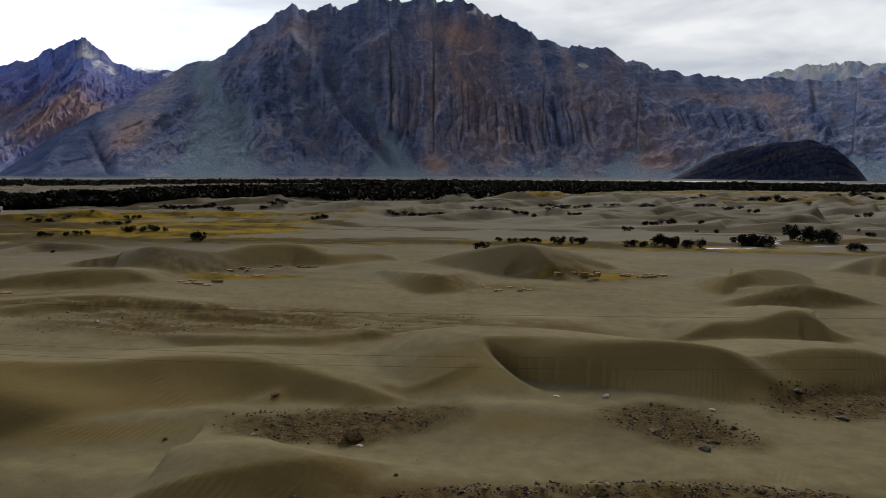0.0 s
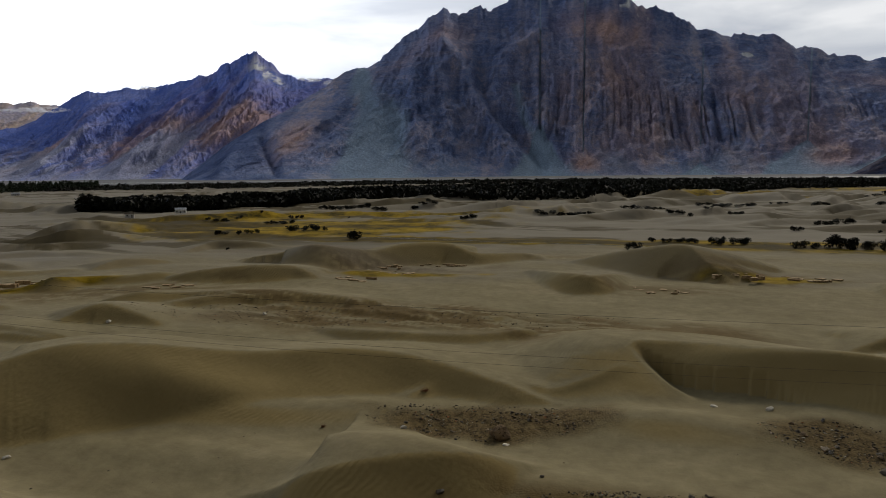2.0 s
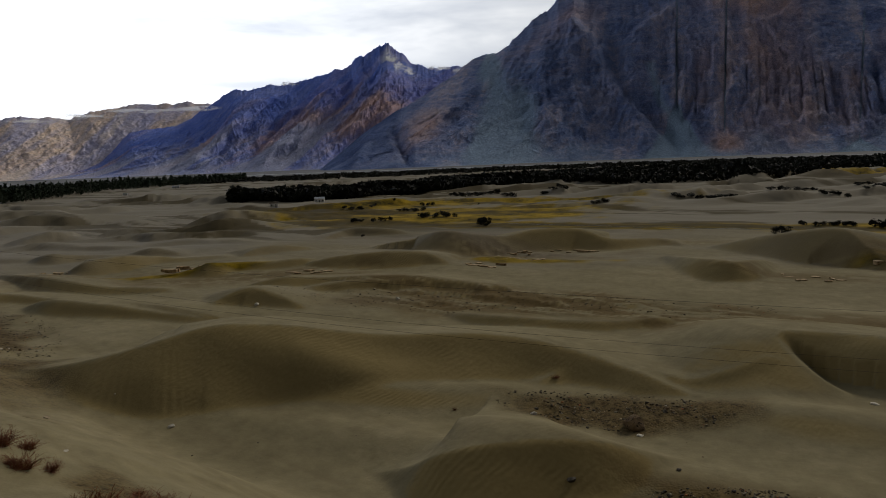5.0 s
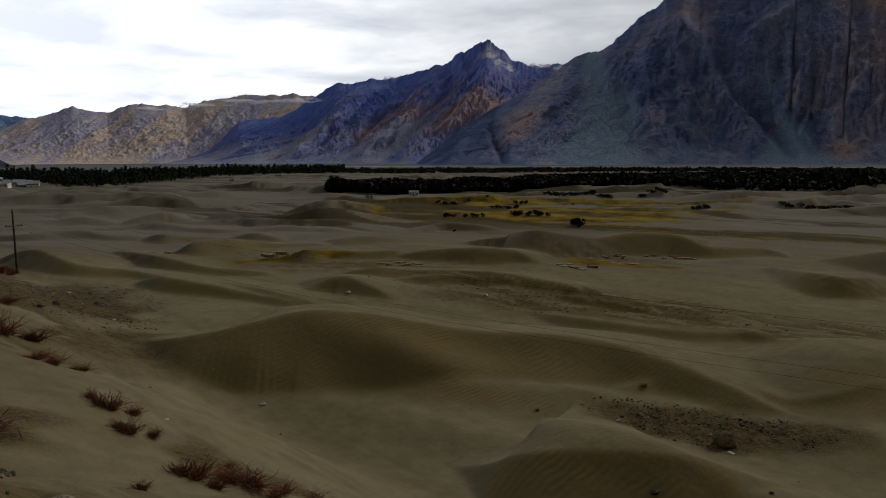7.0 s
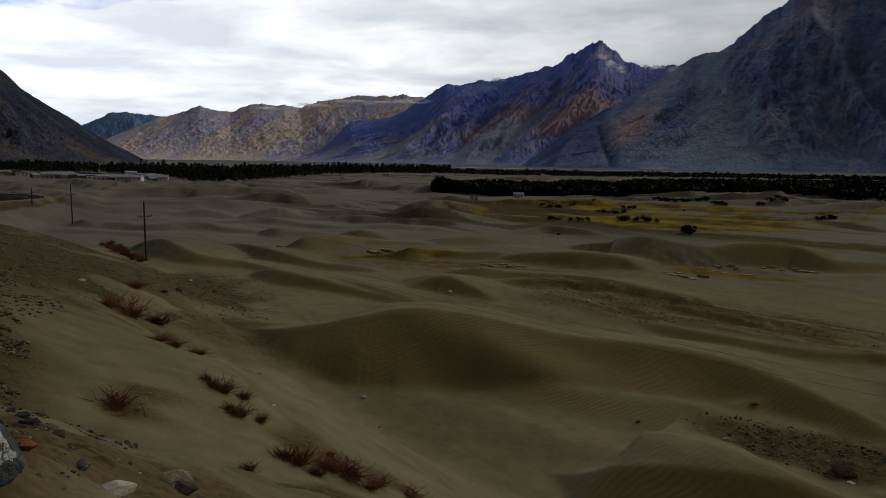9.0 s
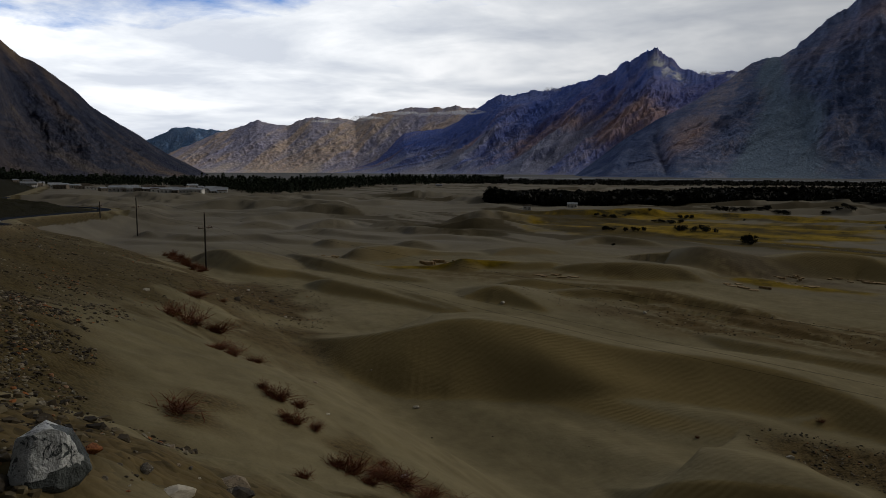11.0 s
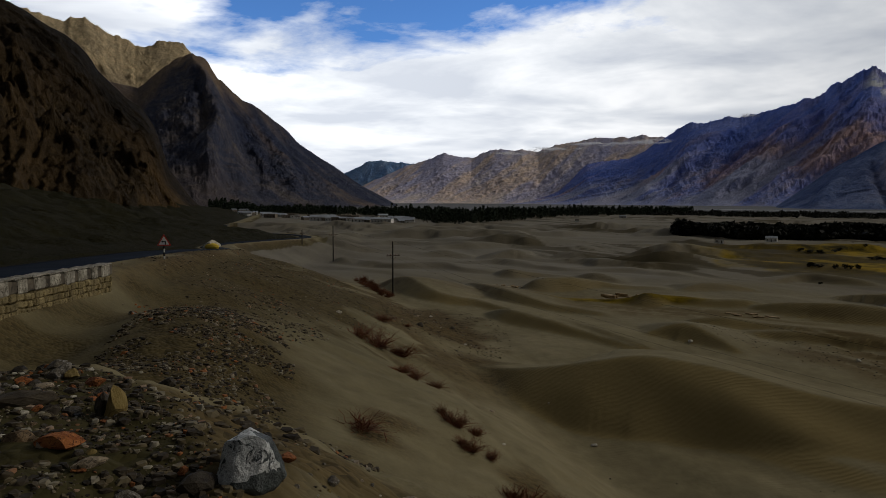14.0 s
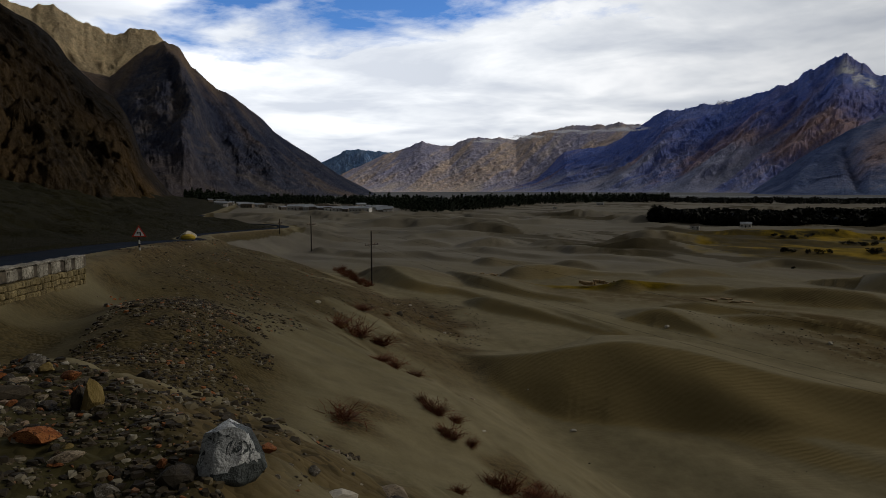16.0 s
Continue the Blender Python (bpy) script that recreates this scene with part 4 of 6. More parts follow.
ASPHALT = surface("worn_asphalt", (0.008, 0.012, 0.020), (0.016, 0.021, 0.032), 0.6, 1.0, 0.01)
ASPHALT.node_tree.nodes["Principled BSDF"].inputs["Specular IOR Level"].default_value = 0.02
WHITEWASH = surface("flaking_whitewash", (0.13, 0.115, 0.085), (0.42, 0.39, 0.32), 4.0, 0.9, 0.03, (0.07, 0.06, 0.04), 0.35)
MASONRY = surface("tan_masonry", (0.15, 0.115, 0.05), (0.27, 0.215, 0.105), 5.0, 0.95, 0.05, (0.09, 0.07, 0.035), 0.3)
DARKSTONE = surface("dark_masonry", (0.035, 0.03, 0.024), (0.15, 0.125, 0.09), 3.0, 0.95, 0.03)
POLEWOOD = surface("weathered_pole", (0.028, 0.024, 0.02), (0.06, 0.052, 0.044), 2.5, 0.8, 0.01)
STEEL = surface("rusty_steel", (0.05, 0.042, 0.036), (0.12, 0.085, 0.06), 5.0, 0.6, 0.005)
CERAMIC = surface("brown_porcelain", (0.12, 0.05, 0.03), (0.18, 0.08, 0.05), 4.0, 0.35, 0.002)
WIRE = surface("dull_wire", (0.02, 0.02, 0.02), (0.035, 0.035, 0.035), 2.0, 0.7, 0.001)
SIGN_WHITE = surface("sign_white", (0.62, 0.62, 0.60), (0.72, 0.72, 0.70), 3.0, 0.5, 0.001)
SIGN_RED = surface("sign_red", (0.42, 0.03, 0.02), (0.52, 0.05, 0.03), 3.0, 0.5, 0.001)
SIGN_BLACK = surface("sign_black", (0.012, 0.012, 0.012), (0.02, 0.02, 0.02), 3.0, 0.6, 0.001)
STONE_GREY = surface("grey_stone", (0.058, 0.048, 0.034), (0.17, 0.145, 0.108), 2.2, 0.9, 0.03, (0.25, 0.235, 0.205), 0.35)
STONE_DARK = surface("black_stone", (0.022, 0.017, 0.011), (0.07, 0.056, 0.038), 2.5, 0.75, 0.02, None, 0.35)
STONE_RUST = surface("rusty_orange_stone", (0.22, 0.065, 0.02), (0.42, 0.16, 0.05), 3.0, 0.85, 0.03, (0.10, 0.035, 0.015), 0.2)
STONE_TAN = surface("tan_stone", (0.20, 0.155, 0.10), (0.36, 0.29, 0.20), 2.5, 0.9, 0.03, (0.12, 0.095, 0.065), 0.3)
STONE_WHITE = surface("white_stone", (0.40, 0.36, 0.28), (0.64, 0.59, 0.49), 2.5, 0.85, 0.02, None, 0.15)
STONE_BROWN = surface("brown_stone", (0.085, 0.055, 0.028), (0.21, 0.145, 0.08), 2.5, 0.9, 0.03, (0.03, 0.02, 0.011), 0.3)
STONE_OCHRE = surface("ochre_stone", (0.17, 0.12, 0.035), (0.27, 0.20, 0.075), 3.0, 0.9, 0.02)
VEINED = surface("veined_boulder", (0.018, 0.023, 0.022), (0.13, 0.145, 0.14), 1.6, 0.55, 0.05)
QUARTZ = surface("pale_quartz_face", (0.42, 0.44, 0.43), (0.72, 0.73, 0.71), 2.2, 0.5, 0.04, (0.04, 0.05, 0.052))
TWIG = surface("dry_red_twig", (0.085, 0.026, 0.012), (0.19, 0.070, 0.028), 6.0, 0.9, 0.002)
STRAW = surface("dry_straw", (0.20, 0.125, 0.045), (0.30, 0.20, 0.08), 6.0, 0.9, 0.002)
BARK = surface("grey_bark", (0.05, 0.042, 0.034), (0.09, 0.078, 0.062), 2.0, 0.9, 0.01)
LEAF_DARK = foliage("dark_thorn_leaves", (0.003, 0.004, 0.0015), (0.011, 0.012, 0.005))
LEAF_POPLAR = foliage("poplar_leaves", (0.008, 0.016, 0.008), (0.024, 0.036, 0.015))
CRUST = surface("dried_mud_crust", (0.26, 0.175, 0.085), (0.42, 0.31, 0.17), 0.8, 0.95, 0.03, (0.10, 0.065, 0.03))
PLASTER = surface("pale_plaster", (0.45, 0.44, 0.42), (0.72, 0.71, 0.68), 0.7, 0.9, 0.01, None, 0.35)
MUDWALL = surface("mud_plaster", (0.16, 0.135, 0.105), (0.26, 0.22, 0.175), 0.7, 0.95, 0.02, None, 0.3)
TIN = surface("tin_sheet", (0.16, 0.18, 0.20), (0.34, 0.36, 0.39), 0.9, 0.45, 0.01, None, 0.25)
DARKGLASS = surface("dark_window", (0.015, 0.017, 0.02), (0.03, 0.032, 0.036), 1.0, 0.2, 0.001)
DOORWOOD = surface("painted_door", (0.05, 0.06, 0.07), (0.10, 0.08, 0.06), 2.0, 0.7, 0.002)
WATER = surface("shallow_water", (0.05, 0.055, 0.055), (0.09, 0.095, 0.095), 0.05, 0.3, 0.002)
CLOTH_Y = surface("yellow_paint", (0.50, 0.34, 0.03), (0.62, 0.44, 0.06), 2.0, 0.9, 0.02)


def on_ground(spots):
    x, y = np.array([s[0] for s in spots], float), np.array([s[1] for s in spots], float)
    return land(x, y)


# ---------------------------------------------------------------- road and its wall
def make_strip(name, line, half, lift, mat, thick=0.1):
    """A slab that follows a line, with sides."""
    t = np.gradient(line[:, :2], axis=0)
    t /= np.linalg.norm(t, axis=1)[:, None]
    n = np.stack([t[:, 1], -t[:, 0]], -1)
    k = len(line)
    prof = [(-half, -thick), (-half, 0), (-half * 0.5, 0.02), (0, 0.03), (half * 0.5, 0.02), (half, 0), (half, -thick)]
    xyz = np.zeros((k, len(prof), 3))
    for j, (o, h) in enumerate(prof):
        xyz[:, j, :2] = line[:, :2] + n * o
        xyz[:, j, 2] = line[:, 2] + lift + h
    return sheet(name, xyz, k, len(prof), mat)


road_line = curve_through([tuple(p) for p in ROAD[:78]], 3)
road = make_strip("road", road_line, 1.45, -0.03, ASPHALT)
tagged(road, "narrow dark asphalt road winding along the slope", "road", kind="structure")

WALL_A, WALL_B = Vector((-15.0, -3.0)), Vector((-28.2, 3.3))


def make_wall():
    along = (WALL_B - WALL_A).normalized()
    length = (WALL_B - WALL_A).length
    turn = math.degrees(math.atan2(along.y, along.x))
    wall = tagged(empty("parapet_wall", *WALL_A, 0), "low roadside parapet wall with whitewashed blocks on tan masonry", "wall")

    def top(s):
        p = WALL_A + along * s
        return float(beside(np.array([p.x]), np.array([p.y]), ROAD)[1][0]) + 0.24

    rng = random.Random(5)
    n = int(length / 1.0)
    for i in range(n):
        s = (i + 0.5) * length / n
        p, z = along * s, top(s)
        part("whitewashed_block", box(p.x, p.y, z - 0.20, 0.58 + rng.uniform(-0.14, 0.14), 0.40, 0.40 + rng.uniform(-0.06, 0.03), turn + rng.uniform(-2, 2), 0.04), WHITEWASH, wall, "flaking whitewashed block")
        q = along * (s + 0.5 * length / n)
        part("dark_filling", box(q.x, q.y, z - 0.22, 0.50, 0.30, 0.34, turn, 0.02), DARKSTONE, wall, "dark rubble filling")
        part("coping", box(p.x, p.y, z + 0.025, length / n - 0.02, 0.44, 0.05, turn, 0.012), WHITEWASH, wall)
    # courses of rough stones under the blocks
    for row in range(4):
        s = rng.uniform(-0.2, 0.0)
        while s < length:
            w = rng.uniform(0.14, 0.42)
            p = along * (s + w / 2)
            z = top(s + w / 2) - 0.50 - row * 0.205 + rng.uniform(-0.025, 0.025)
            push = 0.015 * rng.uniform(-1, 1) + 0.03 * row
            side = Vector((along.y, -along.x))
            p = p - side * push
            part("stone", box(p.x, p.y, z, w + 0.01, 0.44 + rng.uniform(-0.05, 0.05), 0.21 + rng.uniform(-0.03, 0.03), turn + rng.uniform(-4, 4), 0.04), MASONRY, wall)
            s += w
    return wall


make_wall()


# ---------------------------------------------------------------- road sign
def make_sign(x, y):
    z = height(x, y)
    sign = tagged(empty("road_sign", x, y, z, 78), "triangular white warning sign with red border and black bend arrow", "road sign")
    for i in range(5):
        part("post_band", rod((0, 0, -0.25 + i * 0.2), (0, 0, -0.05 + i * 0.2), 0.045, sides=10), (SIGN_BLACK, SIGN_WHITE)[i % 2], sign, ("black band of the post", "white band of the post")[i % 2])

    def triangle(name, r, y0, depth, mat, label):
        bm = bmesh.new()
        ring = [(math.sin(a) * r, math.cos(a) * r + 0.92) for a in (0, math.tau / 3, 2 * math.tau / 3)]
        front = [bm.verts.new((px, y0, pz)) for px, pz in ring]
        rear = [bm.verts.new((px, y0 + depth, pz)) for px, pz in ring]
        bm.faces.new(front), bm.faces.new(rear[::-1])
        for i in range(3):
            bm.faces.new((front[i], rear[i], rear[(i + 1) % 3], front[(i + 1) % 3]))
        bmesh.ops.recalc_face_normals(bm, faces=bm.faces)
        return part(name, bm, mat, sign, label)

    triangle("border", 0.42, -0.06, 0.02, SIGN_RED, "red border")
    triangle("plate", 0.30, -0.068, 0.02, SIGN_WHITE, "white plate")
    arrow = bmesh.new()
    add_box(arrow, 0.07, -0.075, 0.84, 0.05, 0.012, 0.14)
    add_box(arrow, 0.01, -0.075, 0.93, 0.17, 0.012, 0.05)
    tip = [arrow.verts.new(v) for v in ((-0.14, -0.08, 0.93), (-0.05, -0.08, 0.99), (-0.05, -0.08, 0.87))]
    arrow.faces.new(tip)
    part("arrow", arrow, SIGN_BLACK, sign, "black bend arrow")
    return sign


make_sign(-39.6, 7.5)


# ---------------------------------------------------------------- poles and wires
def make_pole(x, y, tall, turn):
    z = height(x, y)
    pole = tagged(empty("utility_pole", x, y, z, turn), "dark weathered utility pole with a crossarm on the sand", "utility pole", "utility poles")
    part("shaft", rod((0, 0, -0.6), (0, 0, tall), 0.13, 0.085, 10), POLEWOOD, pole)
    arm = tall - 1.75 * tall / 7
    part("crossarm", box(0, 0.09, arm, 2.1 * tall / 7, 0.09, 0.11, 0, 0.01), STEEL, pole)
    bm = bmesh.new()
    add_rod(bm, (-0.6 * tall / 7, 0.09, arm), (0, 0.05, arm - 0.6), 0.02, sides=6)
    add_rod(bm, (0.6 * tall / 7, 0.09, arm), (0, 0.05, arm - 0.6), 0.02, sides=6)
    part("brace", bm, STEEL, pole)
    for o in (-0.95, -0.45, 0.45, 0.95):
        bm = bmesh.new()
        add_rod(bm, (o * tall / 7, 0.09, arm + 0.05), (o * tall / 7, 0.09, arm + 0.14), 0.035, 0.05)
        add_rod(bm, (o * tall / 7, 0.09, arm + 0.14), (o * tall / 7, 0.09, arm + 0.22), 0.055, 0.03)
        part("insulator", bm, CERAMIC, pole, "brown porcelain insulator")
    part("top_pin", rod((0, 0, tall), (0, 0, tall + 0.18), 0.03, 0.05), CERAMIC, pole, "brown porcelain top insulator")
    return Vector((x, y, z)), tall, arm, turn


def hang(a, b, sag):
    pts = []
    for i in range(41):
        t = i / 40
        p = a.lerp(b, t)
        p.z -= sag * 4 * t * (1 - t)
        pts.append(p)
    return pts


def make_wire(pts, label):
    cu = bpy.data.curves.new("wire", "CURVE")
    cu.dimensions, cu.bevel_depth, cu.bevel_resolution = "3D", 0.0045, 0
    sp = cu.splines.new("POLY")
    sp.points.add(len(pts) - 1)
    for p, q in zip(sp.points, pts):
        p.co = (*q, 1)
    cu.materials.append(WIRE)
    return tagged(new("overhead_wire", cu), label, "wire", "overhead wires")


POLES = [make_pole(30.0, 28.3, 7.0, -82), make_pole(-80.9, 43.6, 7.0, -82), make_pole(-128.9, 56.1, 7.0, -75), make_pole(-148.0, 57.0, 3.2, -70)]
for (pa, ta, aa, ra), (pb, tb, ab, rb), sag in zip(POLES[:-1], POLES[1:], (1.9, 0.5, 0.3)):
    for o in (-0.95, 0.95):
        da, db = Matrix.Rotation(radians(ra), 3, "Z") @ Vector((o * ta / 7, 0.09, aa + 0.2)), Matrix.Rotation(radians(rb), 3, "Z") @ Vector((o * tb / 7, 0.09, ab + 0.2))
        make_wire(hang(pa + da, pb + db, sag), "thin dark overhead wire sagging between poles")
    make_wire(hang(pa + Vector((0, 0, ta + 0.15)), pb + Vector((0, 0, tb + 0.15)), sag * 0.6), "thin dark top wire strung between pole heads")


# ---------------------------------------------------------------- stones
def rock_mesh(name, seed, flatness=0.75, detail=2):
    """An angular broken stone about 1 across."""
    rng = random.Random(seed)
    bm = bmesh.new()
    bmesh.ops.create_icosphere(bm, subdivisions=detail, radius=0.5)
    planes = []
    for _ in range(11):
        n = Vector((rng.uniform(-1, 1), rng.uniform(-1, 1), rng.uniform(-1, 1))).normalized()
        planes.append((n, rng.uniform(0.24, 0.42)))
    for v in bm.verts:
        for n, d in planes:
            over = v.co.dot(n) - d
            if over > 0:
                v.co -= n * over
        v.co *= 1 + 0.07 * noise.noise(v.co * 4 + Vector((seed, 0, 0)))
        v.co.z *= flatness
    bmesh.ops.recalc_face_normals(bm, faces=bm.faces)
    me = bpy.data.meshes.new(name)
    bm.to_mesh(me)
    bm.free()
    return me


def rock_set(mat, flatness, seeds):
    out = []
    for s in seeds:
        me = rock_mesh("stone", s, flatness)
        me.materials.append(mat)
        out.append(me)
    return out


GREYS, DARKS, RUSTS = rock_set(STONE_GREY, 0.7, (1, 2, 3)), rock_set(STONE_DARK, 0.65, (4, 5, 6)), rock_set(STONE_RUST, 0.7, (7, 8))
BROWNS = rock_set(STONE_BROWN, 0.75, (16, 17, 18))
TANS, WHITES, OCHRES = rock_set(STONE_TAN, 0.6, (9, 10, 11)), rock_set(STONE_WHITE, 0.6, (12, 13)), rock_set(STONE_OCHRE, 0.9, (14,))


def stone(me, x, y, z, sx, sy, sz, turn, label, name="stone", group="", sink=0.28, tip=0.0):
    ob = new(name, me)
    ob.matrix_basis = pose(x, y, z + sz * (0.35 - sink), tip, 0, turn) @ Matrix.Diagonal((sx, sy, sz, 1))
    return tagged(ob, label, "stone", group)


# single stones on the dune floor: set, x, y, width, depth, height, label
SINGLE = [
    (BROWNS[0], -4.21, 32.91, 1.3, 1.0, 1.5, "large brown angular rock with a flat tilted face"),
    (WHITES[0], -3.83, 32.05, 0.44, 0.35, 0.23, "flat white stone lying on sand"),
    (WHITES[1], -8.86, 31.88, 0.38, 0.30, 0.46, "pale grey stone on gravel"),
    (GREYS[0], -2.99, 34.81, 0.34, 0.27, 0.41, "grey stone on gravel"),
    (WHITES[1], -28.63, 57.25, 0.59, 0.47, 0.57, "pale stone on the dune floor"),
    (TANS[1], -32.99, 60.88, 0.50, 0.40, 0.38, "yellowish stone on the dune floor"),
    (WHITES[0], 9.10, 38.01, 0.59, 0.47, 0.62, "white pointed stone on dark gravel"),
    (WHITES[1], 6.53, 38.67, 0.52, 0.41, 0.23, "flat white stone at a dune foot"),
    (DARKS[0], 20.54, 39.31, 0.92, 0.73, 0.50, "dark block of stone on gravel"),
    (DARKS[1], 21.21, 35.95, 0.94, 0.75, 0.47, "dark broken stone on gravel"),
    (DARKS[2], 14.74, 34.08, 0.43, 0.34, 0.43, "dark stone on gravel"),
    (GREYS[1], 11.27, 36.61, 0.36, 0.29, 0.35, "grey stone on sand"),
    (WHITES[0], 14.44, 36.13, 0.52, 0.41, 0.22, "flat pale stone on sand"),
    (DARKS[0], 12.43, 31.71, 0.99, 0.79, 0.59, "dark broken stone among rubble"),
    (DARKS[1], -48.57, 28.66, 0.93, 0.74, 0.88, "dark boulder on the stony flat"),
    (DARKS[2], -55.60, 36.35, 0.73, 0.58, 0.58, "dark stone on the stony flat"),
    (WHITES[0], -26.37, 26.27, 0.49, 0.39, 0.43, "white stone on smooth sand"),
    (TANS[2], -29.21, 21.65, 0.35, 0.28, 0.32, "tan stone on smooth sand"),
    (WHITES[1], -15.82, 12.15, 0.16, 0.13, 0.12, "small white stone on the sandy slope"),
    (WHITES[1], -42.99, 19.07, 0.52, 0.41, 0.42, "white stone beside the dry shrubs"),
    (GREYS[2], -1.87, 27.62, 0.27, 0.22, 0.27, "grey stone at the gully edge"),
    (DARKS[0], -5.51, 25.07, 0.52, 0.41, 0.31, "dark stone at the gully edge"),
    (WHITES[1], -40.05, 51.38, 0.59, 0.47, 0.58, "pale stone between the dunes"),
]
for (me, x, y, w, d, h, label), z in zip(SINGLE, on_ground([s[1:3] for s in SINGLE])):
    stone(me, x, y, z, w, d, h, (x * 37 + y * 11) % 360, label)


def scatter(spot, count, seed, sets, low, high, label, group, name="stone"):
    """Stones strewn over an ellipse: x, y, half-lengths, turn."""
    rng = random.Random(seed)
    cx, cy, rx, ry, turn = spot
    c, s = math.cos(radians(turn)), math.sin(radians(turn))
    spots = []
    for _ in range(count):
        a, q = rng.uniform(0, math.tau), rng.random() ** 0.6
        u, v = math.cos(a) * rx * q, math.sin(a) * ry * q
        spots.append((cx + u * c - v * s, cy + u * s + v * c))
    for (x, y), z in zip(spots, on_ground(spots)):
        w = low * (high / low) ** (rng.random() ** 2.2)
        stone(rng.choice(rng.choice(sets)), x, y, z, w, w * rng.uniform(0.6, 1), w * rng.uniform(0.6, 1.1), rng.uniform(0, 360), label, name, group)


MIXED = [DARKS, BROWNS, DARKS, BROWNS, GREYS, TANS]
scatter((-5.5, 34.6, 5.2, 2.2, 8), 30, 21, MIXED, 0.1, 0.34, "small dark stone on the gravel patch", "stones on the gravel patch")
scatter((11.8, 34.0, 3.4, 2.0, -20), 32, 22, MIXED, 0.12, 0.5, "dark broken stone in the rubble patch", "stones of the rubble patch")
scatter((22.0, 38.0, 3.8, 1.8, 12), 18, 23, MIXED, 0.12, 0.42, "dark stone on the stony flat", "stones on the stony flat")
scatter((6.5, 25.7, 9.0, 2.0, 4), 130, 24, MIXED, 0.10, 0.6, "dark broken stone in the eroded gully", "stones of the gully")
scatter((-55, 34, 14, 5, -30), 32, 25, MIXED + [WHITES], 0.15, 0.45, "stone on the stony flat below the road", "stones below the road")
scatter((-30, 57, 14, 4, 5), 12, 26, MIXED, 0.12, 0.3, "stone on the wind-scoured floor", "stones on the scoured floor")
scatter((-25, 25, 12, 6, 20), 14, 27, MIXED + [WHITES], 0.07, 0.2, "small stone on smooth sand", "stones on smooth sand")
scatter((3, 31, 14, 4, 0), 10, 28, MIXED, 0.06, 0.16, "small dark stone on smooth sand", "stones on smooth sand")
scatter((-45, 13, 22, 6, -24), 50, 29, MIXED + [WHITES, TANS], 0.1, 0.34, "stone on the bank below the road", "stones on the bank")


def on_heap(x, y, rim=0.0):
    t = np.clip((x + 6.4) / 9.4, 0, 1)
    return np.hypot(x + 6.4 - 9.4 * t, y + 2.0 + t) < 3.2 + rim


def gravel(name, label, spots, seed, low, high, mat, within=None):
    """Small stones, too many to count: one mesh."""
    rng = np.random.default_rng(seed)
    ring = np.arange(5) * math.tau / 5
    base = np.concatenate([np.stack([np.cos(ring), np.sin(ring), np.full(5, -0.35)], -1), np.stack([0.72 * np.cos(ring + 0.4), 0.72 * np.sin(ring + 0.4), np.full(5, 0.42)], -1)])
    tri = np.array([(k, (k + 1) % 5, 5 + k) for k in range(5)] + [((k + 1) % 5, 5 + (k + 1) % 5, 5 + k) for k in range(5)] + [(5, 6, 7), (5, 7, 8), (5, 8, 9)])
    xs, ys = [], []
    for cx, cy, rx, ry, turn, count in spots:
        a, q = rng.uniform(0, math.tau, count), rng.random(count) ** 0.55
        u, v = np.cos(a) * rx * q, np.sin(a) * ry * q
        c, s = math.cos(radians(turn)), math.sin(radians(turn))
        xs.append(cx + u * c - v * s)
        ys.append(cy + u * s + v * c)
    x, y = np.concatenate(xs), np.concatenate(ys)
    keep = fbm(x / 1.1, y / 1.1, 3, seed) > -0.25
    if within:
        keep &= within(x, y)
    x, y = x[keep], y[keep]
    z = land(x, y)
    n = len(x)
    w = low * (high / low) ** (rng.random(n) ** 2.0) * 0.5
    t = rng.uniform(0, math.tau, n)
    p = base[None] * (1 + 0.35 * rng.uniform(-1, 1, (n, 10, 3))) * np.stack([w, w * rng.uniform(0.5, 1, n), w * rng.uniform(0.5, 1, n)], -1)[:, None]
    px, py = p[..., 0] * np.cos(t)[:, None] - p[..., 1] * np.sin(t)[:, None], p[..., 0] * np.sin(t)[:, None] + p[..., 1] * np.cos(t)[:, None]
    pts = np.stack([px + x[:, None], py + y[:, None], p[..., 2] + z[:, None] + 0.12 * w[:, None]], -1).reshape(-1, 3)
    faces = (tri[None] + 10 * np.arange(n)[:, None, None]).reshape(-1, 3)
    ob = new(name, soup(name, pts.tolist(), faces.tolist(), mat))
    return tagged(ob, label, "gravel", kind="stuff")


def make_pebbles():
    m, t, bsdf = material("mixed_pebbles")
    rnd = node(t, "ShaderNodeNewGeometry").outputs["Random Per Island"]
    c = ramp(t, rnd, (0.0, (0.018, 0.014, 0.009)), (0.5, (0.058, 0.044, 0.026)), (0.78, (0.125, 0.098, 0.052)), (0.93, (0.25, 0.225, 0.165)), (0.98, (0.25, 0.095, 0.03)))
    finish(t, bsdf, c, 0.9, noise_fac(t, place(t), 30, 4, 0.6), 0.5, 0.01)
    return m


PEBBLES = make_pebbles()
gravel("gravel", "dark gravel strewn between the dunes", [(-5.5, 34.6, 6.0, 2.4, 8, 1500), (11.8, 34.2, 4.0, 2.4, -20, 1000), (22, 38, 5, 2.4, 12, 900), (6.5, 25.6, 9.8, 2.2, 4, 6500)], 3, 0.04, 0.2, PEBBLES)
gravel("gravel", "dark gravel on the stony flat", [(-55, 35, 16, 6, -30, 2600), (-20, 58, 24, 4.5, 4, 1500)], 4, 0.06, 0.2, PEBBLES)
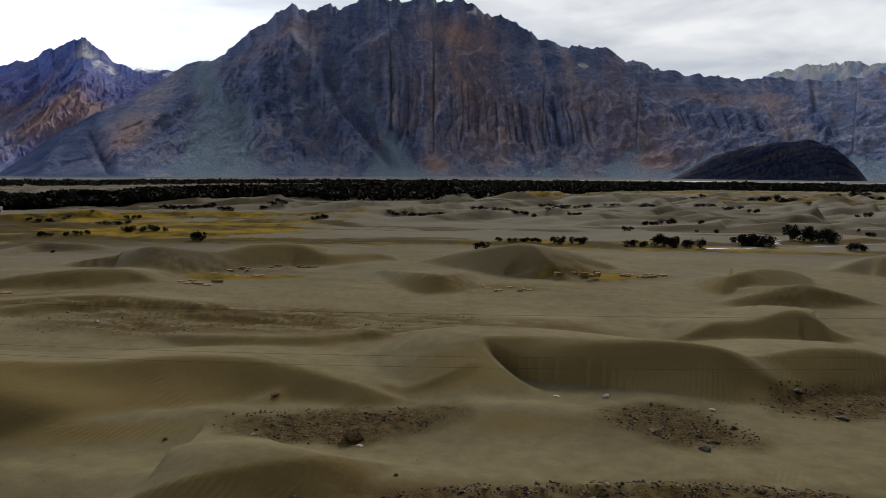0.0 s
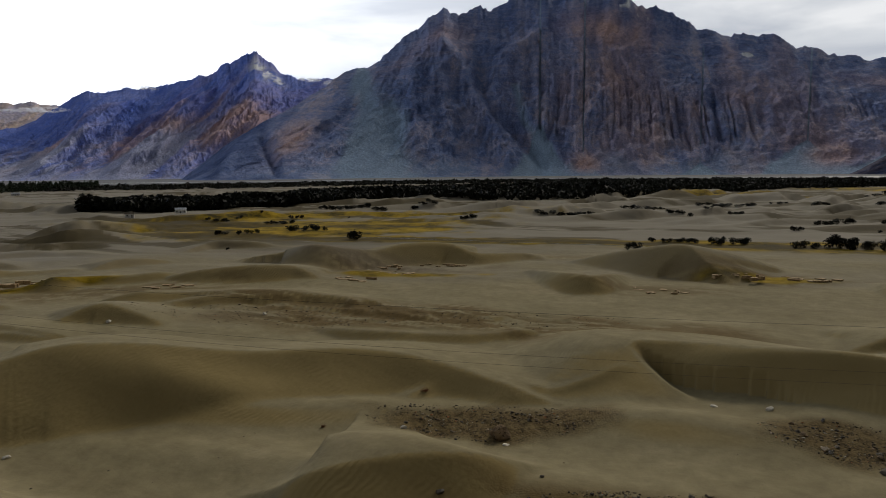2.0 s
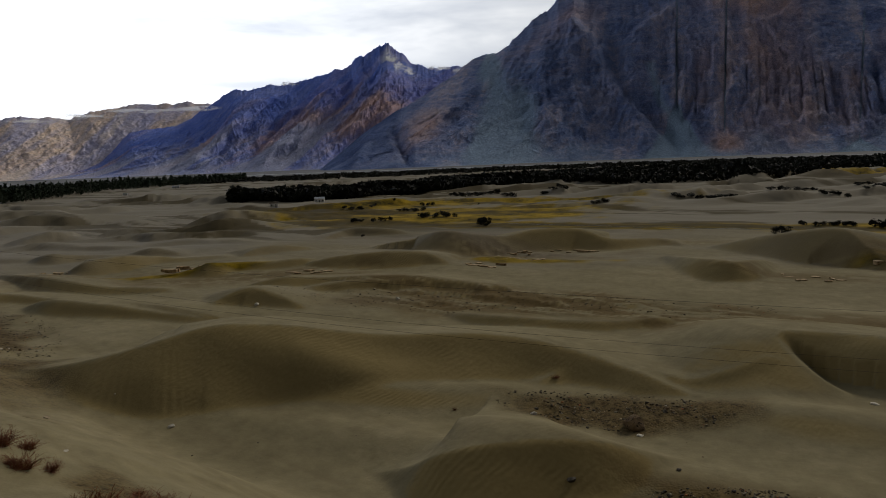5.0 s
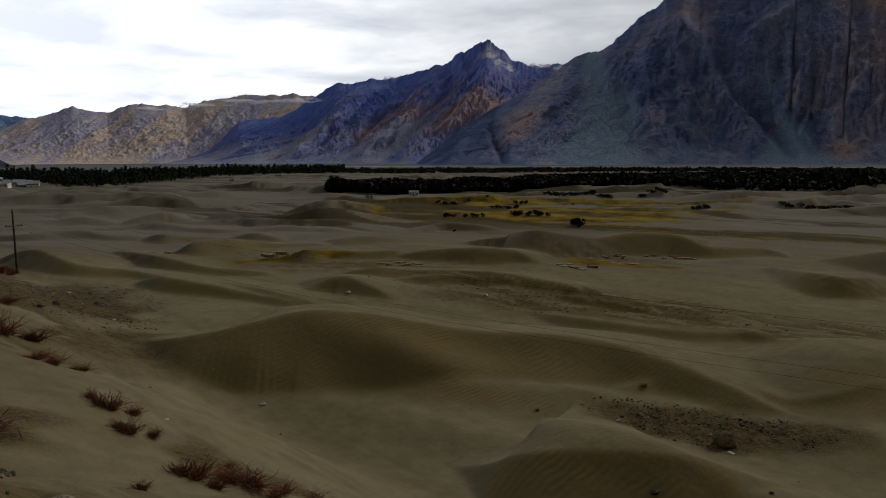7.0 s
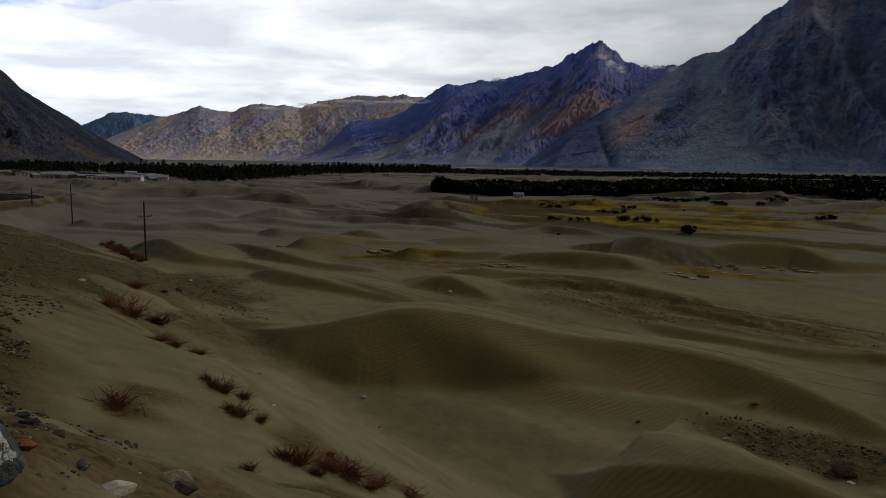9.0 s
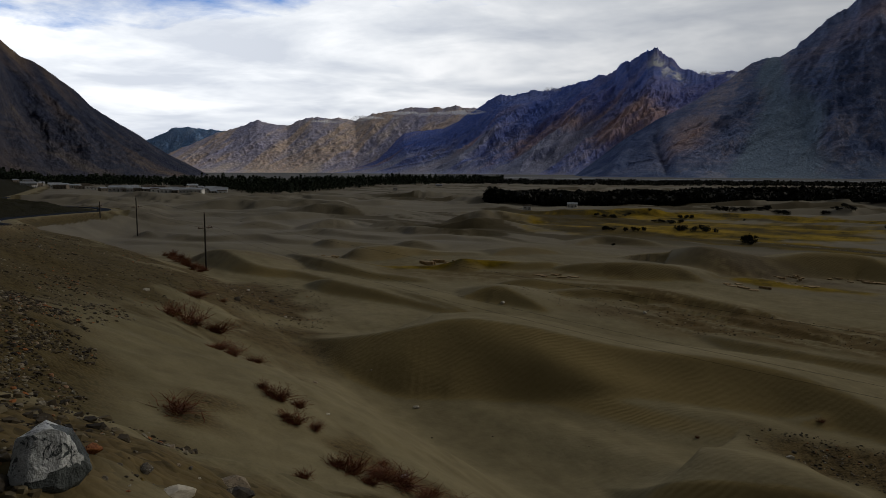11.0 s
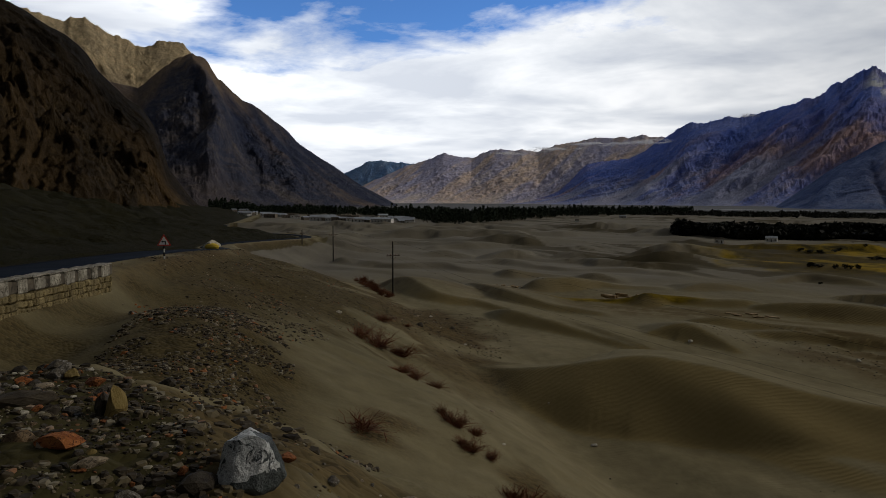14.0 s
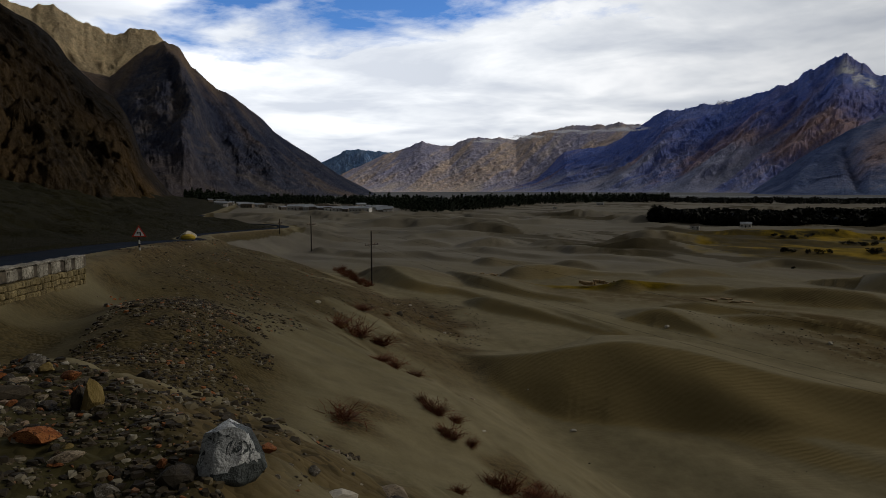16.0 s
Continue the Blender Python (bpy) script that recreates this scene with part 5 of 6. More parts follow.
gravel("gravel", "dark gravel spread over the bank below the road", [(-18.5, 4.4, 7.5, 2.3, -20, 9000), (-30, 9.5, 10, 3.0, -22, 2600), (-56, 19, 26, 8, -24, 7000), (-9.5, 3.6, 4.0, 1.2, -30, 1500)], 5, 0.035, 0.19, PEBBLES)


# ---------------------------------------------------------------- litter
bag = new("plastic_bag", rock_mesh("plastic_bag", 91, 0.8, 3))
bag.data.materials.append(SIGN_WHITE)
bag.matrix_basis = pose(-11.65, 11.24, height(-11.65, 11.24) + 0.05, 0, 0, 40) @ Matrix.Diagonal((0.26, 0.2, 0.24, 1))
tagged(bag, "crumpled white plastic bag caught by the shrubs", "plastic bag")


# ---------------------------------------------------------------- the heap of rubble at the standing point
def make_boulder():
    x, y = -4.47, 1.35
    z = height(x, y)
    rng = random.Random(4)
    cuts = [((-0.2, 0.1, 1), 0.40), ((1, 0.15, 0.35), 0.36), ((-1, 0.1, 0.2), 0.40), ((0.2, -1, 0.45), 0.34), ((0.75, -0.7, 0.1), 0.37), ((-0.7, -0.7, 0.5), 0.38), ((0.6, 0.3, 0.9), 0.38), ((-0.6, 0.4, 0.8), 0.42), ((0.1, 1, 0.1), 0.4)]

    def hew(bm, push):
        for v in bm.verts:
            for n, d in cuts:
                n = Vector(n).normalized()
                over = v.co.dot(n) - d
                if over > 0:
                    v.co -= n * over
            v.co *= 1 + 0.05 * noise.noise(v.co * 5) + 0.03 * noise.noise(v.co * 14) + push(v.co)
        bmesh.ops.recalc_face_normals(bm, faces=bm.faces)

    bm = bmesh.new()
    bmesh.ops.create_icosphere(bm, subdivisions=4, radius=0.55)
    hew(bm, lambda c: 0.0)
    ob = part("boulder", bm, VEINED)
    ob.matrix_basis = pose(x, y, z + 0.11, 4, -6, 62) @ Matrix.Diagonal((0.45, 0.42, 0.45, 1))
    tagged(ob, "grey-green boulder with a pale quartz face and black veins", "boulder")
    # the pale split face stands a little proud of the dark rock
    bm = bmesh.new()
    bmesh.ops.create_icosphere(bm, subdivisions=4, radius=0.55)
    hew(bm, lambda c: 0.012)
    drop = [v for v in bm.verts if v.co.z < -0.18 + 0.25 * noise.noise(v.co * 3) or v.co.x + v.co.y * 0.5 + 0.35 * noise.noise(v.co * 2.5 + Vector((3, 1, 0))) > 0.28]
    bmesh.ops.delete(bm, geom=drop, context="VERTS")
    part("quartz_face", bm, QUARTZ, ob, "pale quartz face")


make_boulder()
HEAP = [
    (RUSTS[0], -5.6, 0.35, 0.44, 0.34, 0.24, "large rusty orange stone in the rubble"), (OCHRES[0], -6.55, 0.80, 0.30, 0.22, 0.46, "upright ochre slab in the rubble"), (DARKS[0], -6.7, 0.74, 0.2, 0.16, 0.44, "upright grey slab beside the ochre one"),
    (RUSTS[1], -5.0, 1.78, 0.20, 0.16, 0.18, "rusty red stone beside the boulder"), (TANS[0], -5.72, 3.25, 0.46, 0.3, 0.2, "tan orange slab on the slope"), (DARKS[1], -5.45, 3.2, 0.32, 0.26, 0.2, "black stone under the tan slab"),
    (WHITES[1], -4.62, 2.2, 0.3, 0.26, 0.2, "whitish grey stone on the slope"), (GREYS[1], -5.3, 2.3, 0.2, 0.15, 0.12, "grey stone on the slope"), (GREYS[0], -4.6, 0.62, 0.22, 0.18, 0.16, "angular white-grey stone in the rubble"),
    (RUSTS[0], -4.75, 0.98, 0.12, 0.1, 0.12, "small orange stone in the rubble"), (TANS[1], -5.0, 0.45, 0.26, 0.2, 0.14, "tan stone in the rubble"), (DARKS[2], -7.9, 1.5, 0.24, 0.2, 0.2, "black stone on the sand behind the rubble"),
    (DARKS[0], -6.9, 0.12, 0.7, 0.3, 0.26, "long black slab in the rubble"), (DARKS[1], -6.0, -0.5, 0.8, 0.4, 0.34, "large black stone in the rubble"), (GREYS[2], -8.3, 0.55, 0.4, 0.16, 0.14, "long pale slab at the edge of the rubble"),
    (DARKS[2], -4.45, 1.02, 0.34, 0.3, 0.26, "dark stone leaning on the boulder"), (DARKS[1], -7.6, -0.4, 0.6, 0.5, 0.4, "large black stone in the rubble"),
]
for (me, x, y, w, d, h, label), z in zip(HEAP, on_ground([s[1:3] for s in HEAP])):
    stone(me, x, y, z, w, d, h, (x * 91 + y * 53) % 360, label, "rubble_stone", sink=0.18)
scatter((-27.0, 4.6, 2.4, 1.0, -20), 14, 33, [RUSTS, RUSTS, GREYS], 0.1, 0.4, "rusty orange stone by the wall's end", "orange stones by the wall")
HEAP_SETS = [DARKS, GREYS, BROWNS, GREYS, DARKS, TANS, OCHRES, WHITES, RUSTS]
scatter((-5.8, -0.9, 3.4, 1.7, -12), 230, 31, HEAP_SETS, 0.07, 0.36, "broken stone in the heap of rubble", "stones of the rubble heap", "rubble_stone")
scatter((-6.9, -0.15, 2.4, 0.9, -14), 110, 34, [DARKS, DARKS, GREYS, DARKS, BROWNS, RUSTS, TANS, WHITES], 0.09, 0.30, "broken angular stone in the heap of rubble", "stones of the rubble heap", "rubble_stone")
scatter((-4.9, 2.0, 1.5, 0.8, -40), 30, 32, HEAP_SETS, 0.04, 0.14, "broken stone on the slope of the rubble heap", "stones of the rubble heap", "rubble_stone")
gravel("rubble_chips", "sharp stone chips filling the heap of rubble", [(-5.8, -0.6, 4.2, 2.6, -12, 15000), (-5.2, 2.0, 2.2, 1.2, -35, 900)], 6, 0.02, 0.12, PEBBLES, lambda x, y: on_heap(x, y, 0.25))


# ---------------------------------------------------------------- dry shrubs
def twigs(seed, count, reach, tall, thick):
    """Bare branching twigs as three-sided tapered rods."""
    rng = random.Random(seed)
    pts, faces = [], []

    def seg(a, b, r0, r1):
        d = (b - a).normalized()
        u = d.orthogonal().normalized()
        w = d.cross(u)
        k = len(pts)
        for p, r in ((a, r0), (b, r1)):
            for j in range(3):
                q = p + (u * math.cos(j * math.tau / 3) + w * math.sin(j * math.tau / 3)) * r
                pts.append(tuple(q))
        for j in range(3):
            faces.append((k + j, k + (j + 1) % 3, k + 3 + (j + 1) % 3, k + 3 + j))

    for _ in range(count):
        a = Vector((rng.uniform(-0.25, 0.25) * reach, rng.uniform(-0.25, 0.25) * reach, -0.05))
        d = Vector((rng.uniform(-1, 1), rng.uniform(-1, 1), rng.uniform(0.25, 1.3))).normalized()
        length = rng.uniform(0.4, 1.0)
        r = thick
        for _ in range(4):
            step = Vector((d.x * reach, d.y * reach, d.z * tall)) * length * 0.25
            b = a + step
            seg(a, b, r, r * 0.7)
            if rng.random() < 0.8:
                e = (d + Vector((rng.uniform(-1, 1), rng.uniform(-1, 1), rng.uniform(-0.6, 0.8)))).normalized()
                seg(b, b + Vector((e.x * reach, e.y * reach, e.z * tall)) * length * 0.22, r * 0.6, r * 0.25)
            a, r = b, r * 0.7
            d = (d + Vector((rng.uniform(-0.5, 0.5), rng.uniform(-0.5, 0.5), rng.uniform(-0.5, 0.3)))).normalized()
    return pts, faces


def shrub_kind(seed, count, mat):
    p, f = twigs(seed, count, 0.5, 0.75, 0.010)
    root = empty("dry_shrub", 0, 0, -500)
    link_mesh("crown", soup("crown", p, f, mat), None, root)
    p, f = twigs(seed + 50, count // 2, 0.34, 0.30, 0.012)
    link_mesh("dead_litter", soup("dead_litter", p, f, STRAW), None, root, "straw-coloured dead litter")
    return root


SHRUBS = [shrub_kind(1, 120, TWIG), shrub_kind(2, 160, TWIG), shrub_kind(3, 90, TWIG)]
# x, y, width, height of the shrubs along the foot of the bank
SHRUB_SPOTS = [
    (-14.67, 7.02, 1.10, 0.50),
    (-8.75, 6.21, 0.27, 0.25),
    (-23.68, 13.64, 1.25, 0.60), (-23.34, 14.44, 0.88, 0.40), (-24.02, 13.24, 1.00, 0.46),
    (-16.65, 10.55, 0.50, 0.44),
    (-15.97, 10.57, 0.73, 0.60), (-15.75, 11.10, 0.51, 0.40), (-16.19, 10.44, 0.58, 0.46),
    (-14.56, 10.10, 0.68, 0.51), (-14.35, 10.61, 0.48, 0.34), (-14.77, 9.99, 0.54, 0.39),
    (-11.71, 9.60, 0.83, 0.56), (-11.42, 10.15, 0.58, 0.37), (-12.00, 9.45, 0.66, 0.42),
    (-12.44, 11.22, 0.37, 0.28),
    (-11.03, 10.46, 1.01, 0.51), (-10.65, 11.06, 0.71, 0.34), (-11.41, 10.26, 0.81, 0.39),
    (-11.07, 9.59, 0.45, 0.30),
    (-10.44, 10.61, 0.60, 0.35),
    (-10.35, 11.81, 0.85, 0.29),
    (-45.87, 23.76, 1.69, 0.80),
    (-46.30, 26.17, 0.78, 0.46),
    (-36.17, 18.43, 2.07, 1.58), (-35.65, 19.64, 1.45, 1.05), (-36.69, 17.62, 1.66, 1.20),
    (-9.27, 37.95, 0.46, 0.27),
    (-13.17, 32.27, 0.24, 0.19),
]
for i, ((x, y, w, h), z) in enumerate(zip(SHRUB_SPOTS, on_ground(SHRUB_SPOTS))):
    m = pose(x, y, z, 0, 0, i * 67) @ Matrix.Diagonal((w * 2.1, w * 1.5, h * 1.2, 1))
    if i < len(SHRUBS):
        SHRUBS[i].matrix_basis = m
        s = SHRUBS[i]
    else:
        s = copy_thing(SHRUBS[i % 3], pose(0, 0, 0))
        s.matrix_basis = m
    tagged(s, "bare reddish-brown dry shrub half buried in sand", "shrub", "dry shrubs")
# the long thicket that runs up to the pole
for i in range(22):
    t = i / 21
    x, y = -99 + 20 * t + 0.8 * math.sin(i * 2.1), 47.6 - 5.6 * t + 0.7 * math.cos(i * 1.7)
    s = copy_thing(SHRUBS[i % 3], pose(0, 0, 0))
    s.matrix_basis = pose(x, y, height(x, y), 0, 0, i * 83) @ Matrix.Diagonal((2.0, 1.8, 1.3, 1))
    tagged(s, "reddish-brown dry shrub in a thicket beside the pole", "shrub", "dry shrubs by the pole")
stick = part("stick", add_rod(add_rod(bmesh.new(), (-0.25, 0, 0.02), (0.05, 0.04, 0.05), 0.012, 0.010, 6), (0.05, 0.04, 0.05), (0.28, 0.0, 0.02), 0.010, 0.005, 6), TWIG)
stick.matrix_basis = pose(-14.08, 7.37, height(-14.08, 7.37), 0, 20, -25)
tagged(stick, "bent dry stick lying on the sand", "stick")


# ---------------------------------------------------------------- bushes and trees
def leaf_cloud(rng, n, shape, size):
    """Small leaf clumps (two triangles each) in and on a body given by shape(u) -> place."""
    pts, faces = [], []
    for _ in range(n):
        c = shape(rng)
        a = Vector((rng.gauss(0, 1), rng.gauss(0, 1), rng.gauss(0, 1))).normalized()
        b = a.orthogonal().normalized()
        s = size * rng.uniform(0.6, 1.4)
        k = len(pts)
        pts += [tuple(c - a * s), tuple(c + b * s * 0.7), tuple(c + a * s), tuple(c - b * s * 0.7)]
        faces.append((k, k + 1, k + 2, k + 3))
    return pts, faces


def bush_kind(seed):
    rng = random.Random(seed)
    lobes = [(Vector((rng.uniform(-0.42, 0.42), rng.uniform(-0.42, 0.42), rng.uniform(0.25, 0.62))), rng.uniform(0.22, 0.38)) for _ in range(6)]

    def shape(r):
        c, q = lobes[r.randrange(len(lobes))]
        d = Vector((r.gauss(0, 1), r.gauss(0, 1), r.gauss(0, 1))).normalized()
        p = c + d * q * r.uniform(0.5, 1.05)
        p.z = max(p.z, 0.02)
        return p

    root = empty("thorn_bush", 0, 0, -500)
    p, f = leaf_cloud(rng, 420, shape, 0.065)
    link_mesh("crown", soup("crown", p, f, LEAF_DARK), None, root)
    bm = bmesh.new()
    for c, q in lobes:
        add_rod(bm, (0, 0, -0.1), c, 0.035, 0.012, 5)
    part("stem", bm, BARK, root)
    return root


BUSHES = [bush_kind(s) for s in (11, 12, 13, 14)]
used_bushes = set()


def plant(kinds, used, i, x, y, z, w, h, turn):
    k = i % len(kinds)
    ob = kinds[k] if k not in used else copy_thing(kinds[k], pose(0, 0, 0))
    used.add(k)
    ob.matrix_basis = pose(x, y, z - 0.03 * h, 0, 0, turn) @ Matrix.Diagonal((w, w, h, 1))
    return ob


bush_rng = random.Random(8)


def bush_row(x0, y0, x1, y1, n, tall):
    spots = []
    for i in range(n):
        t = (i + bush_rng.uniform(0.2, 0.8)) / n
        spots.append((x0 + (x1 - x0) * t, y0 + (y1 - y0) * t + bush_rng.uniform(-1.5, 1.5)))
    gap = math.hypot(x1 - x0, y1 - y0) / n
    for (x, y), z in zip(spots, on_ground(spots)):
        h = tall * bush_rng.uniform(0.65, 1.1)
        w = max(h * bush_rng.uniform(0.8, 1.4), min(gap * 1.15, h * 2.2))
        ob = plant(BUSHES, used_bushes, bush_rng.randrange(4), x, y, z, w, h * 1.15, bush_rng.uniform(0, 360))
        tagged(ob, "dark green thorn bush on pale sand", "bush", "thorn bushes")


bush_row(9, 222, 21, 221, 6, 1.4)
bush_row(32, 239, 51, 236, 8, 1.2)
bush_row(57, 250, 64, 249, 3, 0.8)
bush_row(68, 244, 75, 242, 4, 1.4)
bush_row(96, 282, 103, 279, 3, 1.4)
bush_row(137, 315, 154, 307, 8, 3.0)
bush_row(201, 363, 220, 351, 7, 3.0)
bush_row(19, 196, 26, 195, 5, 1.4)
bush_row(30, 205, 33, 205, 2, 0.7)
bush_row(36, 203, 40, 203, 3, 1.0)
bush_row(89, 247, 95, 245, 3, 1.5)
bush_row(92, 230, 101, 226, 5, 1.4)
bush_row(125, 306, 128, 305, 2, 1.3)
bush_row(127, 245, 129, 245, 1, 1.1)
bush_row(38, 146, 40, 146, 2, 1.2)
bush_row(49, 171, 57, 169, 7, 1.6)
bush_row(60, 165, 62, 165, 2, 0.8)
bush_row(57, 148, 58, 148, 1, 1.3)
bush_row(54, 148, 54, 148, 1, 0.8)
bush_row(10, 126, 18, 125, 7, 0.9)
bush_row(19, 125, 26, 124, 6, 1.2)
bush_row(31, 121, 35, 120, 4, 1.2)
bush_row(36, 121, 44, 118, 7, 2.1)
bush_row(52, 123, 57, 121, 6, 2.4)
bush_row(65, 131, 72, 127, 6, 2.8)
bush_row(68, 117, 71, 116, 4, 1.4)
bush_row(115, 194, 118, 192, 3, 1.6)
bush_row(85, 140, 85, 140, 2, 1.2)
bush_row(88, 149, 88, 149, 1, 0.8)
bush_row(5, 114, 7, 114, 2, 1.2)
bush_row(-45, 126, -43, 127, 2, 2.0)
bush_row(-86, 213, -66, 220, 9, 1.7)
bush_row(-60, 228, -51, 230, 5, 1.5)
bush_row(-32, 171, -28, 172, 4, 1.4)
bush_row(-16, 197, 0, 197, 8, 1.3)
bush_row(-71, 133, -68, 135, 4, 1.2)
bush_row(-64, 139, -56, 143, 9, 1.5)
bush_row(-76, 130, -73, 131, 3, 1.0)
bush_row(-81, 179, -78, 180, 3, 1.1)
bush_row(-94, 177, -94, 177, 1, 1.0)
bush_row(-65, 181, -65, 181, 1, 0.8)
bush_row(-91, 182, -91, 182, 1, 0.8)
bush_row(-59, 107, -59, 107, 1, 0.4)
bush_row(-97, 164, -90, 168, 5, 0.8)
bush_row(-81, 162, -73, 165, 6, 0.9)


def thicket(name, label, edges, count, seed, low, high, mat, slim=1.0, leaves=26):
    """A far belt of bushes or trees between a near and a far edge: (azimuth, near, far) rows. One mesh."""
    rng = np.random.default_rng(seed)
    e = np.array(sorted(edges), float)
    az = rng.uniform(e[0, 0], e[-1, 0], count)
    near, far = np.interp(az, e[:, 0], e[:, 1]), np.interp(az, e[:, 0], e[:, 2])
    r = near + (far - near) * rng.random(count) ** 0.9
    x, y = -np.sin(np.radians(az)) * r, np.cos(np.radians(az)) * r
    keep = fbm(x / 45, y / 45, 3, seed) > -0.75
    x, y, r = x[keep], y[keep], r[keep]
    n = len(x)
    z = land(x, y)
    h = rng.uniform(low, high, n) * (1 + 0.25 * fbm(x / 20, y / 20, 2, seed + 1))
    w = h * slim * rng.uniform(0.7, 1.3, n)
    d = rng.normal(size=(n, leaves, 3))
    d /= np.linalg.norm(d, axis=2)[..., None]
    d *= rng.uniform(0.45, 1.0, (n, leaves, 1))
    up = 0.5 + 0.5 * d[..., 2]
    lean = 1.0 if slim > 0.6 else (1.15 - 0.75 * up)
    c = np.stack([x[:, None] + d[..., 0] * w[:, None] * 0.5 * lean, y[:, None] + d[..., 1] * w[:, None] * 0.5 * lean, z[:, None] + h[:, None] * (0.05 + 0.95 * up)], -1)
    a = rng.normal(size=c.shape)
    a /= np.linalg.norm(a, axis=2)[..., None]
    b = np.cross(a, rng.normal(size=c.shape))
    b /= np.linalg.norm(b, axis=2)[..., None]
    s = (np.minimum(w, h) * 0.30)[:, None, None] * rng.uniform(0.6, 1.2, (n, leaves, 1))
    pts = np.stack([c - a * s, c + b * s * 0.8, c + a * s, c - b * s * 0.8], 2).reshape(-1, 3)
    faces = np.arange(len(pts)).reshape(-1, 4)
    return tagged(new(name, soup(name, pts.tolist(), faces.tolist(), mat)), label, "thicket", kind="stuff")


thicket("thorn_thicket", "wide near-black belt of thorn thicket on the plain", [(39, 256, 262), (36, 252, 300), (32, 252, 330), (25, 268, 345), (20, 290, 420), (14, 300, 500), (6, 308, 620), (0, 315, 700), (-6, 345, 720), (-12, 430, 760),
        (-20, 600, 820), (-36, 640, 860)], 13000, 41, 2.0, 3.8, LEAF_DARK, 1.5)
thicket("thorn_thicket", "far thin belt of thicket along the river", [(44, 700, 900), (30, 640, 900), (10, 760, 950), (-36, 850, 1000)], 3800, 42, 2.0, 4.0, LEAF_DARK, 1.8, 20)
thicket("poplar_grove", "dark grove of poplars and willows round the village", [(76, 640, 720), (72, 640, 780), (68, 620, 780), (64, 580, 720), (61, 500, 640), (58, 375, 540), (55, 375, 540), (52, 440, 620), (48, 560, 760), (43, 660, 840), (38, 760, 900)],
        3600, 43, 4.0, 8.5, LEAF_POPLAR, 0.34, 34)


def poplar_kind(seed):
    rng = random.Random(seed)

    def shape(r):
        t = r.random() ** 0.8
        w = 0.16 * (1.05 - t) ** 0.6 * min(1, 0.3 + 5 * t) * r.uniform(0.4, 1.0)
        a = r.uniform(0, math.tau)
        return Vector((math.cos(a) * w, math.sin(a) * w, 0.12 + 0.88 * t))

    root = empty("poplar_tree", 0, 0, -500)
    p, f = leaf_cloud(rng, 330, shape, 0.026)
    link_mesh("crown", soup("crown", p, f, LEAF_POPLAR), None, root)
    bm = add_rod(bmesh.new(), (0, 0, -0.03), (0, 0, 0.8), 0.016, 0.005, 6)
    for k in range(7):
        a = k * 2.4
        add_rod(bm, (0, 0, 0.16 + k * 0.08), (math.cos(a) * 0.09, math.sin(a) * 0.09, 0.32 + k * 0.08), 0.005, 0.002, 4)
    part("trunk", bm, BARK, root)
    return root


POPLARS, used_poplars = [poplar_kind(s) for s in (61, 62, 63)], set()
poplar_rng = random.Random(9)
poplar_spots = []
for i in range(70):
    az = poplar_rng.uniform(40, 66)
    r = float(np.interp(az, (40, 46, 50, 54, 58, 61, 66), (720, 620, 500, 375, 365, 480, 590))) * poplar_rng.uniform(0.98, 1.06)
    poplar_spots.append(polar(az, r))
for i, ((x, y), z) in enumerate(zip(poplar_spots, on_ground(poplar_spots))):
    h = poplar_rng.uniform(5.0, 8.5)
    ob = plant(POPLARS, used_poplars, i, x, y, z, h * poplar_rng.uniform(0.9, 1.3), h, poplar_rng.uniform(0, 360))
    tagged(ob, "slender dark green poplar at the village edge", "tree", "poplars at the village edge")


# ---------------------------------------------------------------- village
def house_kind(w, d, h, wall_mat, roof_mat, pitched):
    root = empty("house", 0, 0, -500)
    part("wall", box(0, 0, h / 2 - 0.2, w, d, h + 0.4, 0, 0.03), wall_mat, root)
    if pitched:
        bm = bmesh.new()
        pr = [(-w / 2 - 0.3, -d / 2 - 0.3, h), (w / 2 + 0.3, -d / 2 - 0.3, h), (w / 2 + 0.3, d / 2 + 0.3, h), (-w / 2 - 0.3, d / 2 + 0.3, h), (-w / 2 - 0.3, 0, h + d * 0.22), (w / 2 + 0.3, 0, h + d * 0.22)]
        v = [bm.verts.new(p) for p in pr]
        for q in ((0, 1, 5, 4), (2, 3, 4, 5), (1, 2, 5), (3, 0, 4), (3, 2, 1, 0)):
            bm.faces.new([v[i] for i in q])
        part("roof", bm, roof_mat, root, "tin roof")
    else:
        bm = box(0, 0, h + 0.12, w + 0.3, d + 0.3, 0.22, 0, 0.02)
        for sx, sy, lx, ly in ((0, 1, w + 0.3, 0.2), (0, -1, w + 0.3, 0.2), (1, 0, 0.2, d - 0.1), (-1, 0, 0.2, d - 0.1)):
            add_box(bm, sx * (w / 2 + 0.05), sy * (d / 2 + 0.05), h + 0.38, lx, ly, 0.3)
        part("roof", bm, roof_mat, root, "flat parapet roof")
    n = max(2, int(w / 2.6))
    for i in range(n):
        x = -w / 2 + (i + 0.5) * w / n
        if i == n // 2:
            part("door", box(x, -d / 2 - 0.02, 1.0, 0.9, 0.08, 2.0), DOORWOOD, root)
        else:
            win = part("window", box(x, -d / 2 - 0.02, 1.55, 1.1, 0.08, 1.0), WHITEWASH, root)
            part("pane", box(x, -d / 2 - 0.05, 1.55, 0.9, 0.06, 0.8), DARKGLASS, win)
    return root


